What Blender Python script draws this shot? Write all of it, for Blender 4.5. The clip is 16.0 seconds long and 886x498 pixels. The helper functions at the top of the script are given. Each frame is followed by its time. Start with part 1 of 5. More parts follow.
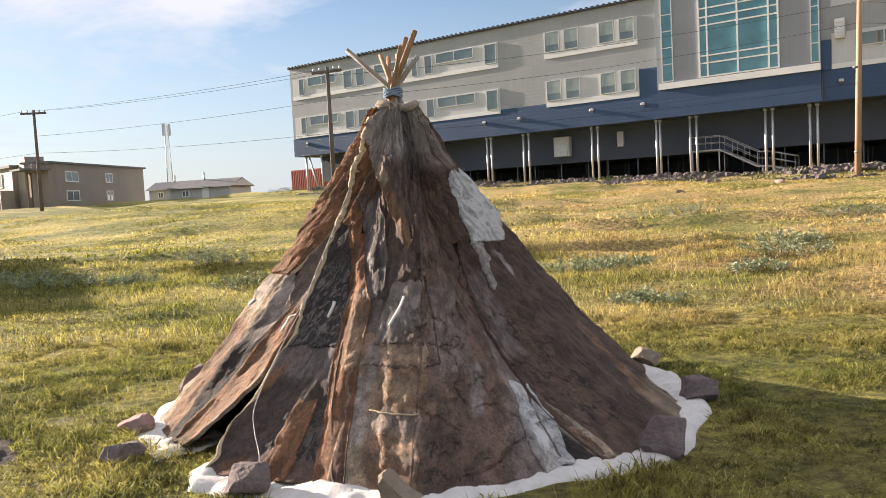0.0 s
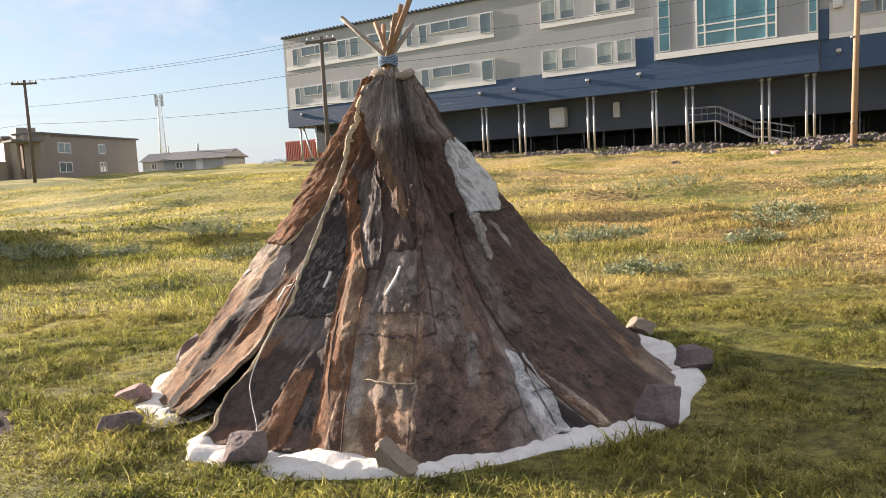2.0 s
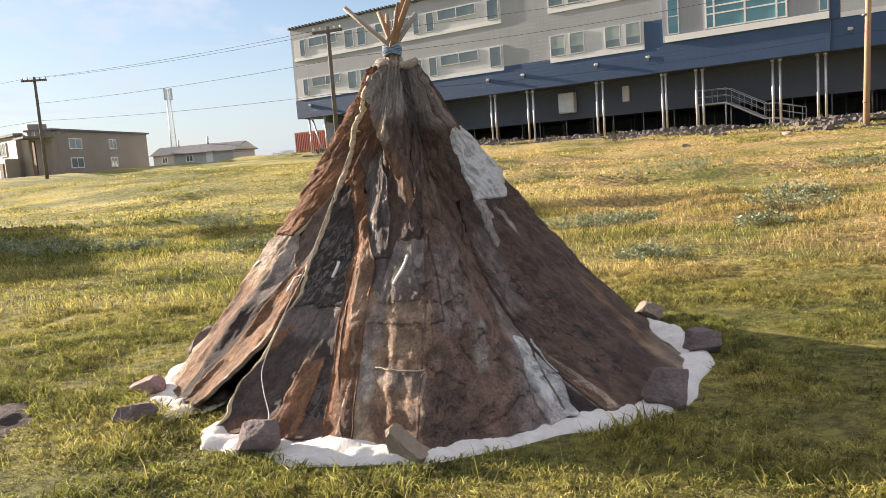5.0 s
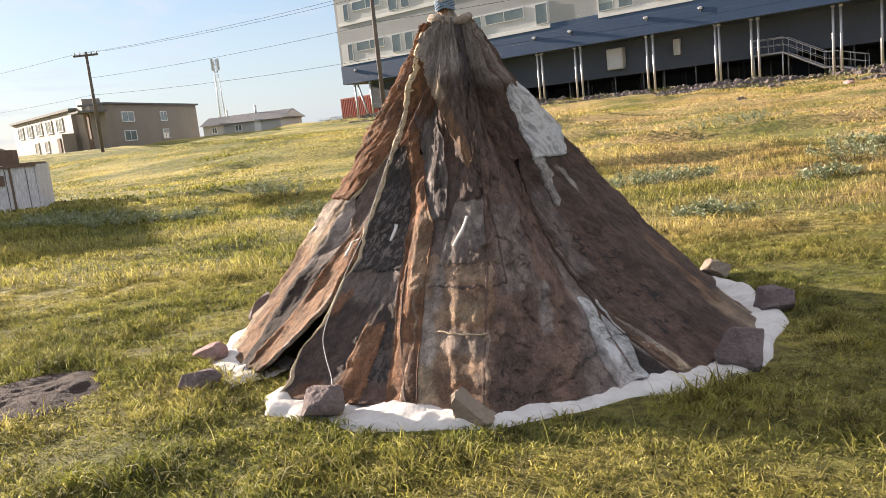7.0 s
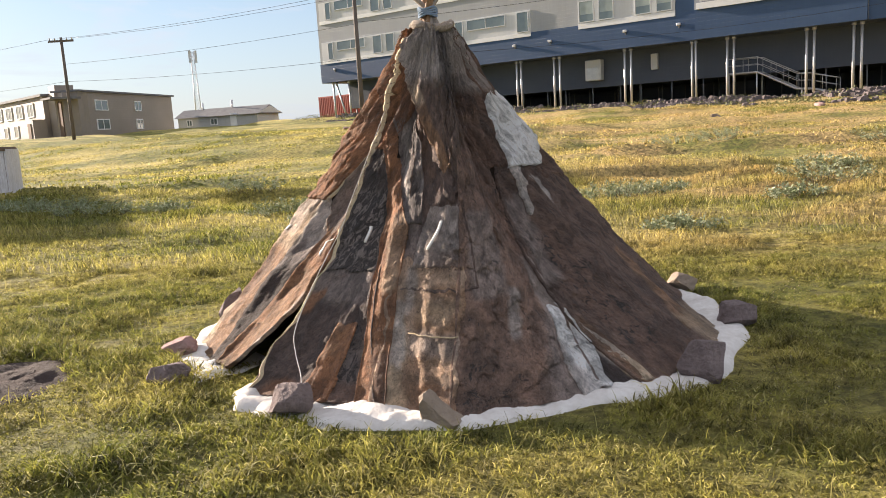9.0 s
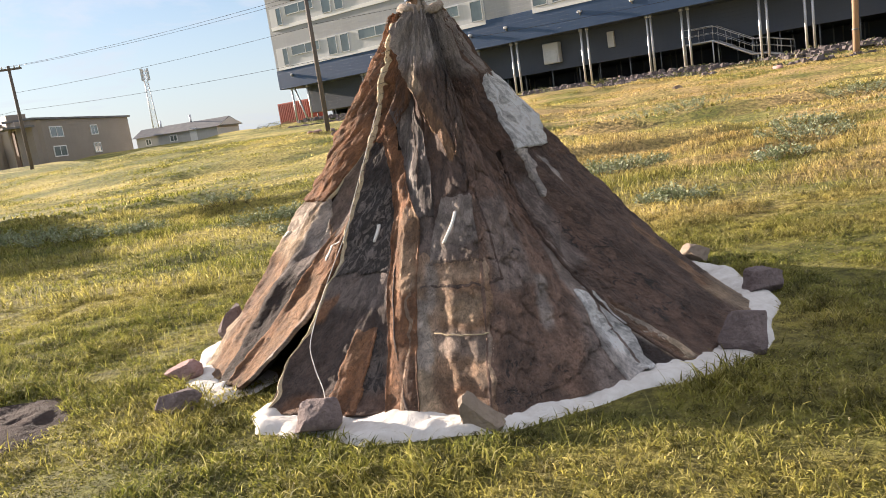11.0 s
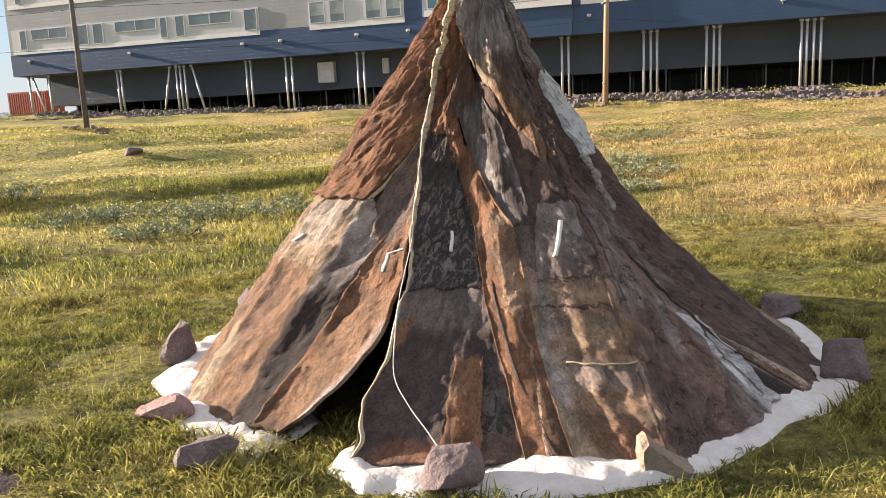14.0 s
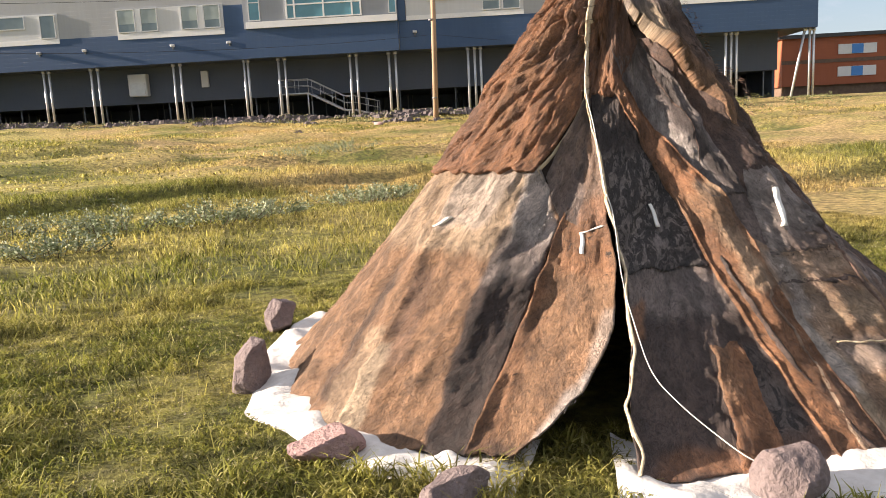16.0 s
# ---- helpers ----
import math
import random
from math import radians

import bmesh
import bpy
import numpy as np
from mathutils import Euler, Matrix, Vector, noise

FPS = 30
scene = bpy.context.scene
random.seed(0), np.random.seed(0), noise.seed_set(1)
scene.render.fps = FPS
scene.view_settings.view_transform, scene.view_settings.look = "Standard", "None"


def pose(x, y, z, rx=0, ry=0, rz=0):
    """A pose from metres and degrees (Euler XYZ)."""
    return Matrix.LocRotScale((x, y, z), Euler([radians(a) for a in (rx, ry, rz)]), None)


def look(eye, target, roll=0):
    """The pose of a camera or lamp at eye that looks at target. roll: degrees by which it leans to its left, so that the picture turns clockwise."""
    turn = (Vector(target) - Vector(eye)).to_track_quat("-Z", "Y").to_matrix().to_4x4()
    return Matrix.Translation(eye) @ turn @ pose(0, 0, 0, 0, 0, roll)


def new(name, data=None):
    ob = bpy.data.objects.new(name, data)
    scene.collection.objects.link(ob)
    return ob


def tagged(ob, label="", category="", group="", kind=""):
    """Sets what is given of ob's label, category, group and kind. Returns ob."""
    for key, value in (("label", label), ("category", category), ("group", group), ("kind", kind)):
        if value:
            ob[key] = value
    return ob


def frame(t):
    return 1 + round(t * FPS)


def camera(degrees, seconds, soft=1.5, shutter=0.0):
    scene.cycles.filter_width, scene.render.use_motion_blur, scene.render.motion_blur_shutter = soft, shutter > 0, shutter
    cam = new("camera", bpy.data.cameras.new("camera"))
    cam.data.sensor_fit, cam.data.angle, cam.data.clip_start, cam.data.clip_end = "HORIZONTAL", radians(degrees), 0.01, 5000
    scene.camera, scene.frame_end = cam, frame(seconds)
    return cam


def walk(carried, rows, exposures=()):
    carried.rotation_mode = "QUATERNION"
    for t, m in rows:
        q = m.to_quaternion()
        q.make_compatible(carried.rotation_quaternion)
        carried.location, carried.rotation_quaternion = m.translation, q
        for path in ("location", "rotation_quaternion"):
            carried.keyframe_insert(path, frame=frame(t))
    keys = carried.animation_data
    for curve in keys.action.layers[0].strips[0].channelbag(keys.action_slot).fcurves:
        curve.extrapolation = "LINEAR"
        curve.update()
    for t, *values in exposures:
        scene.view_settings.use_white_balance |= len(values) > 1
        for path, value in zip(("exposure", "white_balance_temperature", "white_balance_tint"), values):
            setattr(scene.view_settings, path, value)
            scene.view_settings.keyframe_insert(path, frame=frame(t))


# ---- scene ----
cam = camera(59.5, 16.0, 0.6)
PATH = [
    (0.0, 0.000, 0.000, 1.510, 86.22, 3.07, -0.00),
    (0.5, 0.016, -0.031, 1.507, 86.51, 3.32, -1.12),
    (1.0, 0.002, -0.022, 1.513, 86.21, 3.62, -1.08),
    (1.5, -0.014, -0.030, 1.514, 85.02, 3.12, -0.68),
    (2.0, -0.006, 0.012, 1.499, 84.10, 3.10, -0.36),
    (2.5, 0.005, 0.013, 1.497, 83.98, 3.23, -0.14),
    (3.0, -0.001, 0.007, 1.499, 84.17, 3.47, 0.13),
    (3.5, 0.013, -0.007, 1.502, 84.54, 3.85, 0.55),
    (6.0, 0.022, -0.023, 1.498, 81.90, 4.54, 0.28),
    (6.5, 0.016, 0.004, 1.495, 81.34, 5.05, 1.13),
    (7.0, -0.055, 0.090, 1.479, 80.86, 6.01, 3.72),
    (7.5, -0.046, 0.070, 1.487, 80.61, 5.69, 5.06),
    (8.0, -0.061, 0.050, 1.491, 81.11, 5.03, 3.77),
    (8.5, -0.082, 0.026, 1.482, 82.30, 3.87, 3.98),
    (9.0, -0.057, 0.026, 1.493, 80.97, 3.44, 2.06),
    (9.5, -0.047, 0.040, 1.502, 79.56, 3.60, 1.29),
    (12.0, -0.767, 0.474, 1.446, 80.54, 11.79, -2.85),
    (12.5, -1.059, 0.560, 1.466, 79.62, 9.38, -7.04),
    (13.0, -1.367, 0.747, 1.521, 78.19, 6.02, -13.49),
    (13.5, -1.634, 1.071, 1.485, 78.57, 4.34, -17.25),
    (14.0, -2.009, 1.253, 1.475, 80.08, 2.75, -18.88),
    (14.5, -2.345, 1.522, 1.368, 80.99, 2.54, -18.76),
    (15.0, -2.731, 1.882, 1.339, 82.38, 3.12, -15.69),
    (15.5, -3.007, 2.185, 1.311, 81.95, 2.04, -21.56),
    (16.0, -3.318, 2.574, 1.285, 80.71, 2.93, -32.88),
]
walk(cam, [(t, pose(x, y, z, rx, ry, rz)) for t, x, y, z, rx, ry, rz in PATH],
     [(0.0, 1.78, 6300, 17), (16.0, 1.78, 6300, 17)])

# ---- light ----
SUN_TO = Vector((-0.845, 0.535, 0.252)).normalized()
SUN_EL, SUN_AZ = math.asin(SUN_TO.z), math.atan2(SUN_TO.x, SUN_TO.y)
world = bpy.data.worlds.new("sky")
scene.world = world
world.use_nodes = True


def sky_world():
    nt = world.node_tree
    nt.nodes.clear()
    nd, ln = nt.nodes.new, nt.links.new
    sky = nd("ShaderNodeTexSky")
    sky.sky_type, sky.sun_disc = "NISHITA", False
    sky.sun_elevation, sky.sun_rotation = SUN_EL, SUN_AZ % (2 * math.pi)
    sky.air_density, sky.dust_density, sky.ozone_density = 1.0, 0.25, 1.6
    co = nd("ShaderNodeTexCoord")
    sep = nd("ShaderNodeSeparateXYZ")
    ln(co.outputs["Generated"], sep.inputs[0])
    lift = nd("ShaderNodeMath")
    lift.operation, lift.inputs[1].default_value = "ADD", 0.16
    ln(sep.outputs["Z"], lift.inputs[0])
    flat = nd("ShaderNodeVectorMath")
    flat.operation = "DIVIDE"
    comb = nd("ShaderNodeCombineXYZ")
    for i in range(3):
        ln(lift.outputs[0], comb.inputs[i])
    ln(co.outputs["Generated"], flat.inputs[0])
    ln(comb.outputs[0], flat.inputs[1])
    n1 = nd("ShaderNodeTexNoise")
    n1.inputs["Scale"].default_value, n1.inputs["Detail"].default_value, n1.inputs["Roughness"].default_value = 1.15, 7, 0.6
    n1.inputs["Distortion"].default_value = 0.35
    ln(flat.outputs[0], n1.inputs["Vector"])
    # cloud thickens from the clear horizon towards the zenith
    high = nd("ShaderNodeMapRange")
    high.inputs["From Min"].default_value, high.inputs["From Max"].default_value = 0.10, 0.55
    high.inputs["To Min"].default_value, high.inputs["To Max"].default_value = -0.06, 0.17
    ln(sep.outputs["Z"], high.inputs["Value"])
    thick = nd("ShaderNodeMath")
    thick.operation = "ADD"
    ln(n1.outputs["Fac"], thick.inputs[0])
    ln(high.outputs[0], thick.inputs[1])
    ramp = nd("ShaderNodeValToRGB")
    ramp.color_ramp.elements[0].position, ramp.color_ramp.elements[1].position = 0.47, 0.68
    ln(thick.outputs[0], ramp.inputs[0])
    mix = nd("ShaderNodeMix")
    mix.data_type = "RGBA"
    ln(ramp.outputs[0], mix.inputs[0])
    ln(sky.outputs[0], mix.inputs[6])
    mix.inputs[7].default_value = (CLOUD[0], CLOUD[1], CLOUD[2], 1)
    # pale haze low over the horizon
    low = nd("ShaderNodeMapRange")
    low.inputs["From Min"].default_value, low.inputs["From Max"].default_value = 0.02, 0.26
    low.inputs["To Min"].default_value, low.inputs["To Max"].default_value = 0.75, 0.0
    ln(sep.outputs["Z"], low.inputs["Value"])
    haze = nd("ShaderNodeMix")
    haze.data_type = "RGBA"
    ln(low.outputs[0], haze.inputs[0])
    ln(mix.outputs[2], haze.inputs[6])
    haze.inputs[7].default_value = (3.9, 4.5, 5.1, 1)
    bg = nd("ShaderNodeBackground")
    bg.inputs["Strength"].default_value = SKY_STRENGTH
    out = nd("ShaderNodeOutputWorld")
    ln(haze.outputs[2], bg.inputs[0])
    ln(bg.outputs[0], out.inputs[0])


SKY_STRENGTH, CLOUD = 0.044, (6.2, 6.3, 6.4)
sky_world()
sun = bpy.data.lights.new("sun", "SUN")
sun.energy, sun.angle, sun.color = 5.0, radians(0.6), (1.0, 0.855, 0.66)
sun_ob = new("sun", sun)
sun_ob.matrix_world = look(SUN_TO * 60, (0, 0, 0))


# ---- materials ----
def mat(name, rough=0.8, metal=0.0):
    m = bpy.data.materials.new(name)
    m.use_nodes = True
    b = m.node_tree.nodes["Principled BSDF"]
    b.inputs["Roughness"].default_value, b.inputs["Metallic"].default_value = rough, metal
    b.inputs["Specular IOR Level"].default_value = 0.3
    return m, m.node_tree, b


def node(nt, kind, **sets):
    n = nt.nodes.new("ShaderNode" + kind)
    for k, v in sets.items():
        n.inputs[k.replace("_", " ")].default_value = v
    return n


def coords(nt, which="Object", scale=(1, 1, 1)):
    tc = nt.nodes.new("ShaderNodeTexCoord")
    mp = nt.nodes.new("ShaderNodeMapping")
    mp.inputs["Scale"].default_value = scale
    nt.links.new(tc.outputs[which], mp.inputs[0])
    return mp.outputs[0]


def world_pos(nt, scale=(1, 1, 1)):
    g = nt.nodes.new("ShaderNodeNewGeometry")
    mp = nt.nodes.new("ShaderNodeMapping")
    mp.inputs["Scale"].default_value = scale
    nt.links.new(g.outputs["Position"], mp.inputs[0])
    return mp.outputs[0]


def noise_fac(nt, vec, scale, detail=4, rough=0.6, lo=0.35, hi=0.65, distort=0.0):
    n = node(nt, "TexNoise", Scale=scale, Detail=detail, Roughness=rough, Distortion=distort)
    nt.links.new(vec, n.inputs["Vector"])
    r = nt.nodes.new("ShaderNodeMapRange")
    r.inputs["From Min"].default_value, r.inputs["From Max"].default_value = lo, hi
    nt.links.new(n.outputs["Fac"], r.inputs["Value"])
    return r.outputs[0]


def blend(nt, fac, a, b):
    m = nt.nodes.new("ShaderNodeMix")
    m.data_type = "RGBA"
    for slot, v in ((6, a), (7, b)):
        if isinstance(v, tuple):
            m.inputs[slot].default_value = (*v[:3], 1)
        else:
            nt.links.new(v, m.inputs[slot])
    if isinstance(fac, (int, float)):
        m.inputs[0].default_value = fac
    else:
        nt.links.new(fac, m.inputs[0])
    return m.outputs[2]


def bump(nt, b, height, strength=0.3, dist=0.01):
    n = node(nt, "Bump", Strength=strength, Distance=dist)
    nt.links.new(height, n.inputs["Height"])
    nt.links.new(n.outputs[0], b.inputs["Normal"])


def mottled(name, a, b, c, scale=4.0, fine=40.0, rough=0.85, metal=0.0, stretch=(1, 1, 1), strength=0.3, dist=0.01, amount=0.35):
    m, nt, bs = mat(name, rough, metal)
    v = coords(nt, "Object", stretch)
    f1 = noise_fac(nt, v, scale, 5, 0.6, 0.3, 0.7)
    f2 = noise_fac(nt, v, fine, 4, 0.65, 0.35, 0.7)
    col = blend(nt, f1, a, b)
    k = nt.nodes.new("ShaderNodeMath")
    k.operation, k.inputs[1].default_value = "MULTIPLY", amount
    nt.links.new(f2, k.inputs[0])
    col = blend(nt, k.outputs[0], col, c)
    nt.links.new(col, bs.inputs["Base Color"])
    bump(nt, bs, f2, strength, dist)
    return m


def siding(name, a, b, pitch=0.3, axis=2, rough=0.55):
    m, nt, bs = mat(name, rough)
    v = coords(nt, "Object")
    f1 = noise_fac(nt, v, 0.35, 5, 0.6, 0.3, 0.7)
    f2 = noise_fac(nt, coords(nt, "Object", (6, 6, 0.4)), 1.0, 4, 0.6, 0.3, 0.75)
    col = blend(nt, f1, a, b)
    k = nt.nodes.new("ShaderNodeMath")
    k.operation, k.inputs[1].default_value = "MULTIPLY", 0.25
    nt.links.new(f2, k.inputs[0])
    col = blend(nt, k.outputs[0], col, tuple(x * 0.75 for x in a))
    nt.links.new(col, bs.inputs["Base Color"])
    sep = nt.nodes.new("ShaderNodeSeparateXYZ")
    nt.links.new(v, sep.inputs[0])
    q = nt.nodes.new("ShaderNodeMath")
    q.operation, q.inputs[1].default_value = "DIVIDE", pitch
    nt.links.new(sep.outputs[axis], q.inputs[0])
    w = nt.nodes.new("ShaderNodeMath")
    w.operation = "FRACT"
    nt.links.new(q.outputs[0], w.inputs[0])
    bump(nt, bs, w.outputs[0], 0.35, 0.02)
    return m


M_GREY = siding("grey_siding", (0.32, 0.335, 0.35), (0.36, 0.375, 0.39))
M_LIGHT = siding("light_siding", (0.52, 0.535, 0.545), (0.58, 0.595, 0.605))
M_WHITE = mottled("white_trim", (0.70, 0.71, 0.70), (0.78, 0.78, 0.77), (0.6, 0.6, 0.6), 0.6, 6, 0.5, strength=0.1)
M_BLUE = siding("blue_siding", (0.042, 0.08, 0.16), (0.052, 0.094, 0.18))
M_BAY = siding("bay_siding", (0.27, 0.29, 0.32), (0.31, 0.33, 0.36), 0.5)
M_SKIRT = siding("skirt_siding", (0.060, 0.075, 0.105), (0.07, 0.085, 0.115))
M_ROOF = mottled("roof_metal", (0.05, 0.055, 0.06), (0.08, 0.08, 0.085), (0.03, 0.03, 0.03), 2, 12, 0.5)
M_STEEL = mottled("galvanised_steel", (0.46, 0.47, 0.48), (0.58, 0.59, 0.6), (0.35, 0.36, 0.37), 3, 20, 0.45, 0.6, strength=0.1)
M_DARKSTEEL = mottled("dull_steel", (0.16, 0.17, 0.18), (0.22, 0.23, 0.24), (0.1, 0.1, 0.1), 3, 20, 0.6, 0.3, strength=0.1)
M_TIMBER = mottled("pole_timber", (0.33, 0.22, 0.14), (0.42, 0.29, 0.19), (0.2, 0.13, 0.08), 1.2, 14, 0.8, stretch=(6, 6, 0.5))
M_DARKTIMBER = mottled("dark_pole_timber", (0.11, 0.09, 0.078), (0.16, 0.135, 0.115), (0.06, 0.05, 0.045), 1.2, 14, 0.8, stretch=(6, 6, 0.5))
M_POLE = mottled("peeled_pole_wood", (0.23, 0.13, 0.065), (0.32, 0.20, 0.11), (0.13, 0.08, 0.045), 9, 60, 0.7, stretch=(4, 4, 0.6))
M_GREYPOLE = mottled("grey_pole_wood", (0.27, 0.23, 0.19), (0.36, 0.31, 0.26), (0.15, 0.13, 0.11), 9, 60, 0.8, stretch=(4, 4, 0.6))
M_BEIGE = siding("beige_siding", (0.26, 0.225, 0.19), (0.31, 0.265, 0.225), 0.25)
M_HOUSE = siding("pale_house_siding", (0.42, 0.42, 0.42), (0.48, 0.48, 0.47), 0.25)
M_SHINGLE = mottled("roof_shingle", (0.13, 0.13, 0.14), (0.2, 0.2, 0.2), (0.08, 0.08, 0.08), 1.5, 10, 0.85)
M_RED = siding("red_container", (0.26, 0.05, 0.035), (0.33, 0.07, 0.045), 0.28, 0)
M_RUST = siding("rust_red_siding", (0.33, 0.10, 0.045), (0.38, 0.12, 0.06), 0.3)
M_BLUEPANEL = mottled("blue_panel", (0.08, 0.25, 0.62), (0.1, 0.3, 0.68), (0.06, 0.2, 0.5), 1, 8, 0.5)
M_WOODWHITE = mottled("weathered_white_boards", (0.62, 0.61, 0.63), (0.78, 0.76, 0.78), (0.22, 0.17, 0.15), 1.6, 9, 0.85, stretch=(3, 3, 0.5), amount=0.55)
M_OLDWOOD = mottled("weathered_brown_boards", (0.14, 0.09, 0.065), (0.20, 0.14, 0.10), (0.07, 0.05, 0.04), 2.5, 16, 0.9)
M_CLOTH = mottled("white_canvas", (0.58, 0.55, 0.52), (0.68, 0.66, 0.63), (0.36, 0.31, 0.25), 3.5, 22, 0.9, amount=0.3, strength=0.35, dist=0.01)
M_STONE = mottled("mauve_stone", (0.17, 0.13, 0.125), (0.26, 0.205, 0.195), (0.10, 0.08, 0.08), 7, 45, 0.9, strength=0.7, dist=0.02, amount=0.5)
M_RUBBLE = mottled("dark_rubble", (0.10, 0.085, 0.082), (0.17, 0.14, 0.135), (0.06, 0.05, 0.05), 0.6, 6, 0.95, strength=0.5)
M_PINKSTONE = mottled("pink_stone", (0.34, 0.215, 0.20), (0.44, 0.29, 0.265), (0.2, 0.13, 0.12), 8, 45, 0.9, strength=0.7, dist=0.02, amount=0.45)
M_BUFFSTONE = mottled("buff_stone", (0.24, 0.19, 0.145), (0.33, 0.265, 0.205), (0.16, 0.12, 0.09), 5, 40, 0.9, strength=0.5, dist=0.015, amount=0.4)
M_BLACK = mottled("black_cable", (0.02, 0.02, 0.02), (0.03, 0.03, 0.03), (0.01, 0.01, 0.01), 2, 10, 0.6)
M_ROPE = mottled("white_cord", (0.70, 0.68, 0.64), (0.8, 0.78, 0.74), (0.45, 0.42, 0.38), 20, 150, 0.9, amount=0.4)
M_BLUECORD = mottled("blue_cord", (0.12, 0.19, 0.28), (0.18, 0.26, 0.36), (0.3, 0.3, 0.3), 20, 120, 0.9)


def glass_mat(name, tint, rough=0.08):
    m, nt, b = mat(name, rough)
    f = noise_fac(nt, coords(nt), 0.8, 3, 0.5, 0.3, 0.7)
    nt.links.new(blend(nt, f, tint, tuple(c * 1.5 for c in tint)), b.inputs["Base Color"])
    b.inputs["Specular IOR Level"].default_value = 1.0
    b.inputs["Coat Weight"].default_value = 0.6
    b.inputs["Coat Roughness"].default_value = 0.03
    return m


M_GLASS = glass_mat("window_glass", (0.10, 0.125, 0.12))
M_TEAL = glass_mat("teal_curtain_glass", (0.06, 0.17, 0.20))
M_BLIND = glass_mat("blind_behind_glass", (0.22, 0.25, 0.22), 0.25)


# ---- mesh helpers ----
def from_arrays(name, verts, faces, material, parent=None, smooth=False):
    me = bpy.data.meshes.new(name)
    me.from_pydata([tuple(v) for v in verts], [], [tuple(f) for f in faces])
    me.materials.append(material)
    if smooth:
        me.polygons.foreach_set("use_smooth", [True] * len(me.polygons))
    me.update()
    ob = new(name, me)
    if parent is not None:
        ob.parent = parent
    return ob


def part(name, bm, material, parent=None, label="", smooth=False):
    me = bpy.data.meshes.new(name)
    bmesh.ops.recalc_face_normals(bm, faces=bm.faces[:])
    bm.to_mesh(me)
    bm.free()
    me.materials.append(material)
    if smooth:
        me.polygons.foreach_set("use_smooth", [True] * len(me.polygons))
    ob = new(name, me)
    if parent is not None:
        ob.parent = parent
    if label:
        ob["label"] = label
    return ob


def add_box(bm, x0, x1, y0, y1, z0, z1, bevel=0.0):
    r = bmesh.ops.create_cube(bm, size=1, matrix=Matrix.Translation(((x0 + x1) / 2, (y0 + y1) / 2, (z0 + z1) / 2)) @ Matrix.Diagonal((x1 - x0, y1 - y0, z1 - z0, 1)))
    if bevel:
        es = {e for v in r["verts"] for e in v.link_edges}
        bmesh.ops.bevel(bm, geom=list(es), offset=bevel, segments=1, affect="EDGES")
    return bm


def box(name, dims, material, parent=None, label="", bevel=0.0):
    return part(name, add_box(bmesh.new(), *dims, bevel), material, parent, label)


def add_tube(bm, pts, radii, n=8):
    """A closed tube along points."""
    pts = [Vector(p) for p in pts]
    if not isinstance(radii, (list, tuple)):
        radii = [radii] * len(pts)
    rings = []
    side = None
    for i, p in enumerate(pts):
        d = (pts[min(i + 1, len(pts) - 1)] - pts[max(i - 1, 0)]).normalized()
        if side is None:
            side = d.orthogonal().normalized()
        side = (side - d * side.dot(d)).normalized()
        up = d.cross(side)
        rings.append([bm.verts.new(p + (side * math.cos(a) + up * math.sin(a)) * radii[i]) for a in [2 * math.pi * k / n for k in range(n)]])
    for a, b in zip(rings, rings[1:]):
        for k in range(n):
            bm.faces.new((a[k], a[(k + 1) % n], b[(k + 1) % n], b[k]))
    bm.faces.new(rings[0][::-1])
    bm.faces.new(rings[-1])
    return bm


def tube(name, pts, radii, material, parent=None, label="", n=8):
    return part(name, add_tube(bmesh.new(), pts, radii, n), material, parent, label, True)


def empty(name, m, **tags):
    ob = new(name)
    ob.matrix_world = m
    return tagged(ob, **tags)


def smoothstep(a, b, x):
    t = np.clip((x - a) / (b - a), 0, 1)
    return t * t * (3 - 2 * t)


def lattice(seed):
    return np.random.RandomState(seed).rand(256, 256)


LAT = [lattice(s) for s in range(9)]


def vnoise(x, y, k=0):
    """Smooth value noise of period 256 in 0..1 on arrays."""
    x, y = np.asarray(x, float), np.asarray(y, float)
    i, j = np.floor(x).astype(int), np.floor(y).astype(int)
    u, v = x - i, y - j
    u, v = u * u * (3 - 2 * u), v * v * (3 - 2 * v)
    g = LAT[k]
    a, b = g[i % 256, j % 256], g[(i + 1) % 256, j % 256]
    c, d = g[i % 256, (j + 1) % 256], g[(i + 1) % 256, (j + 1) % 256]
    return (a * (1 - u) + b * u) * (1 - v) + (c * (1 - u) + d * u) * v


def fbm(x, y, k=0, octaves=4):
    s, a, t = 0, 0.5, 0
    for o in range(octaves):
        s = s + a * vnoise(x * 2 ** o + 17 * o, y * 2 ** o + 31 * o, k)
        t, a = t + a, a / 2
    return s / t


# ---- ground ----
FX, FY, FA = 17.19, 61.84, radians(-35.35)
FU, FN = (math.cos(FA), math.sin(FA)), (math.sin(FA), -math.cos(FA))
TX, TY, TH = -0.32, 5.73, 2.24
BASE_A = np.radians([0, 13, 25, 60, 90, 125, 163, 177, 198, 208, 217, 223, 229, 235, 246, 256, 266, 274, 285, 297, 308, 320, 332, 342, 360])
BASE_R = np.array([2.1, 2.13, 2.12, 2.1, 2.0, 1.95, 1.93, 1.94, 1.97, 1.86, 1.96, 1.8, 1.86, 1.99, 2.0, 2.02, 2.05, 2.08, 2.02, 2.03, 2.17, 2.14, 2.12, 2.16, 2.1])


def base_radius(a):
    return np.interp(np.mod(a, 2 * math.pi), BASE_A, BASE_R)


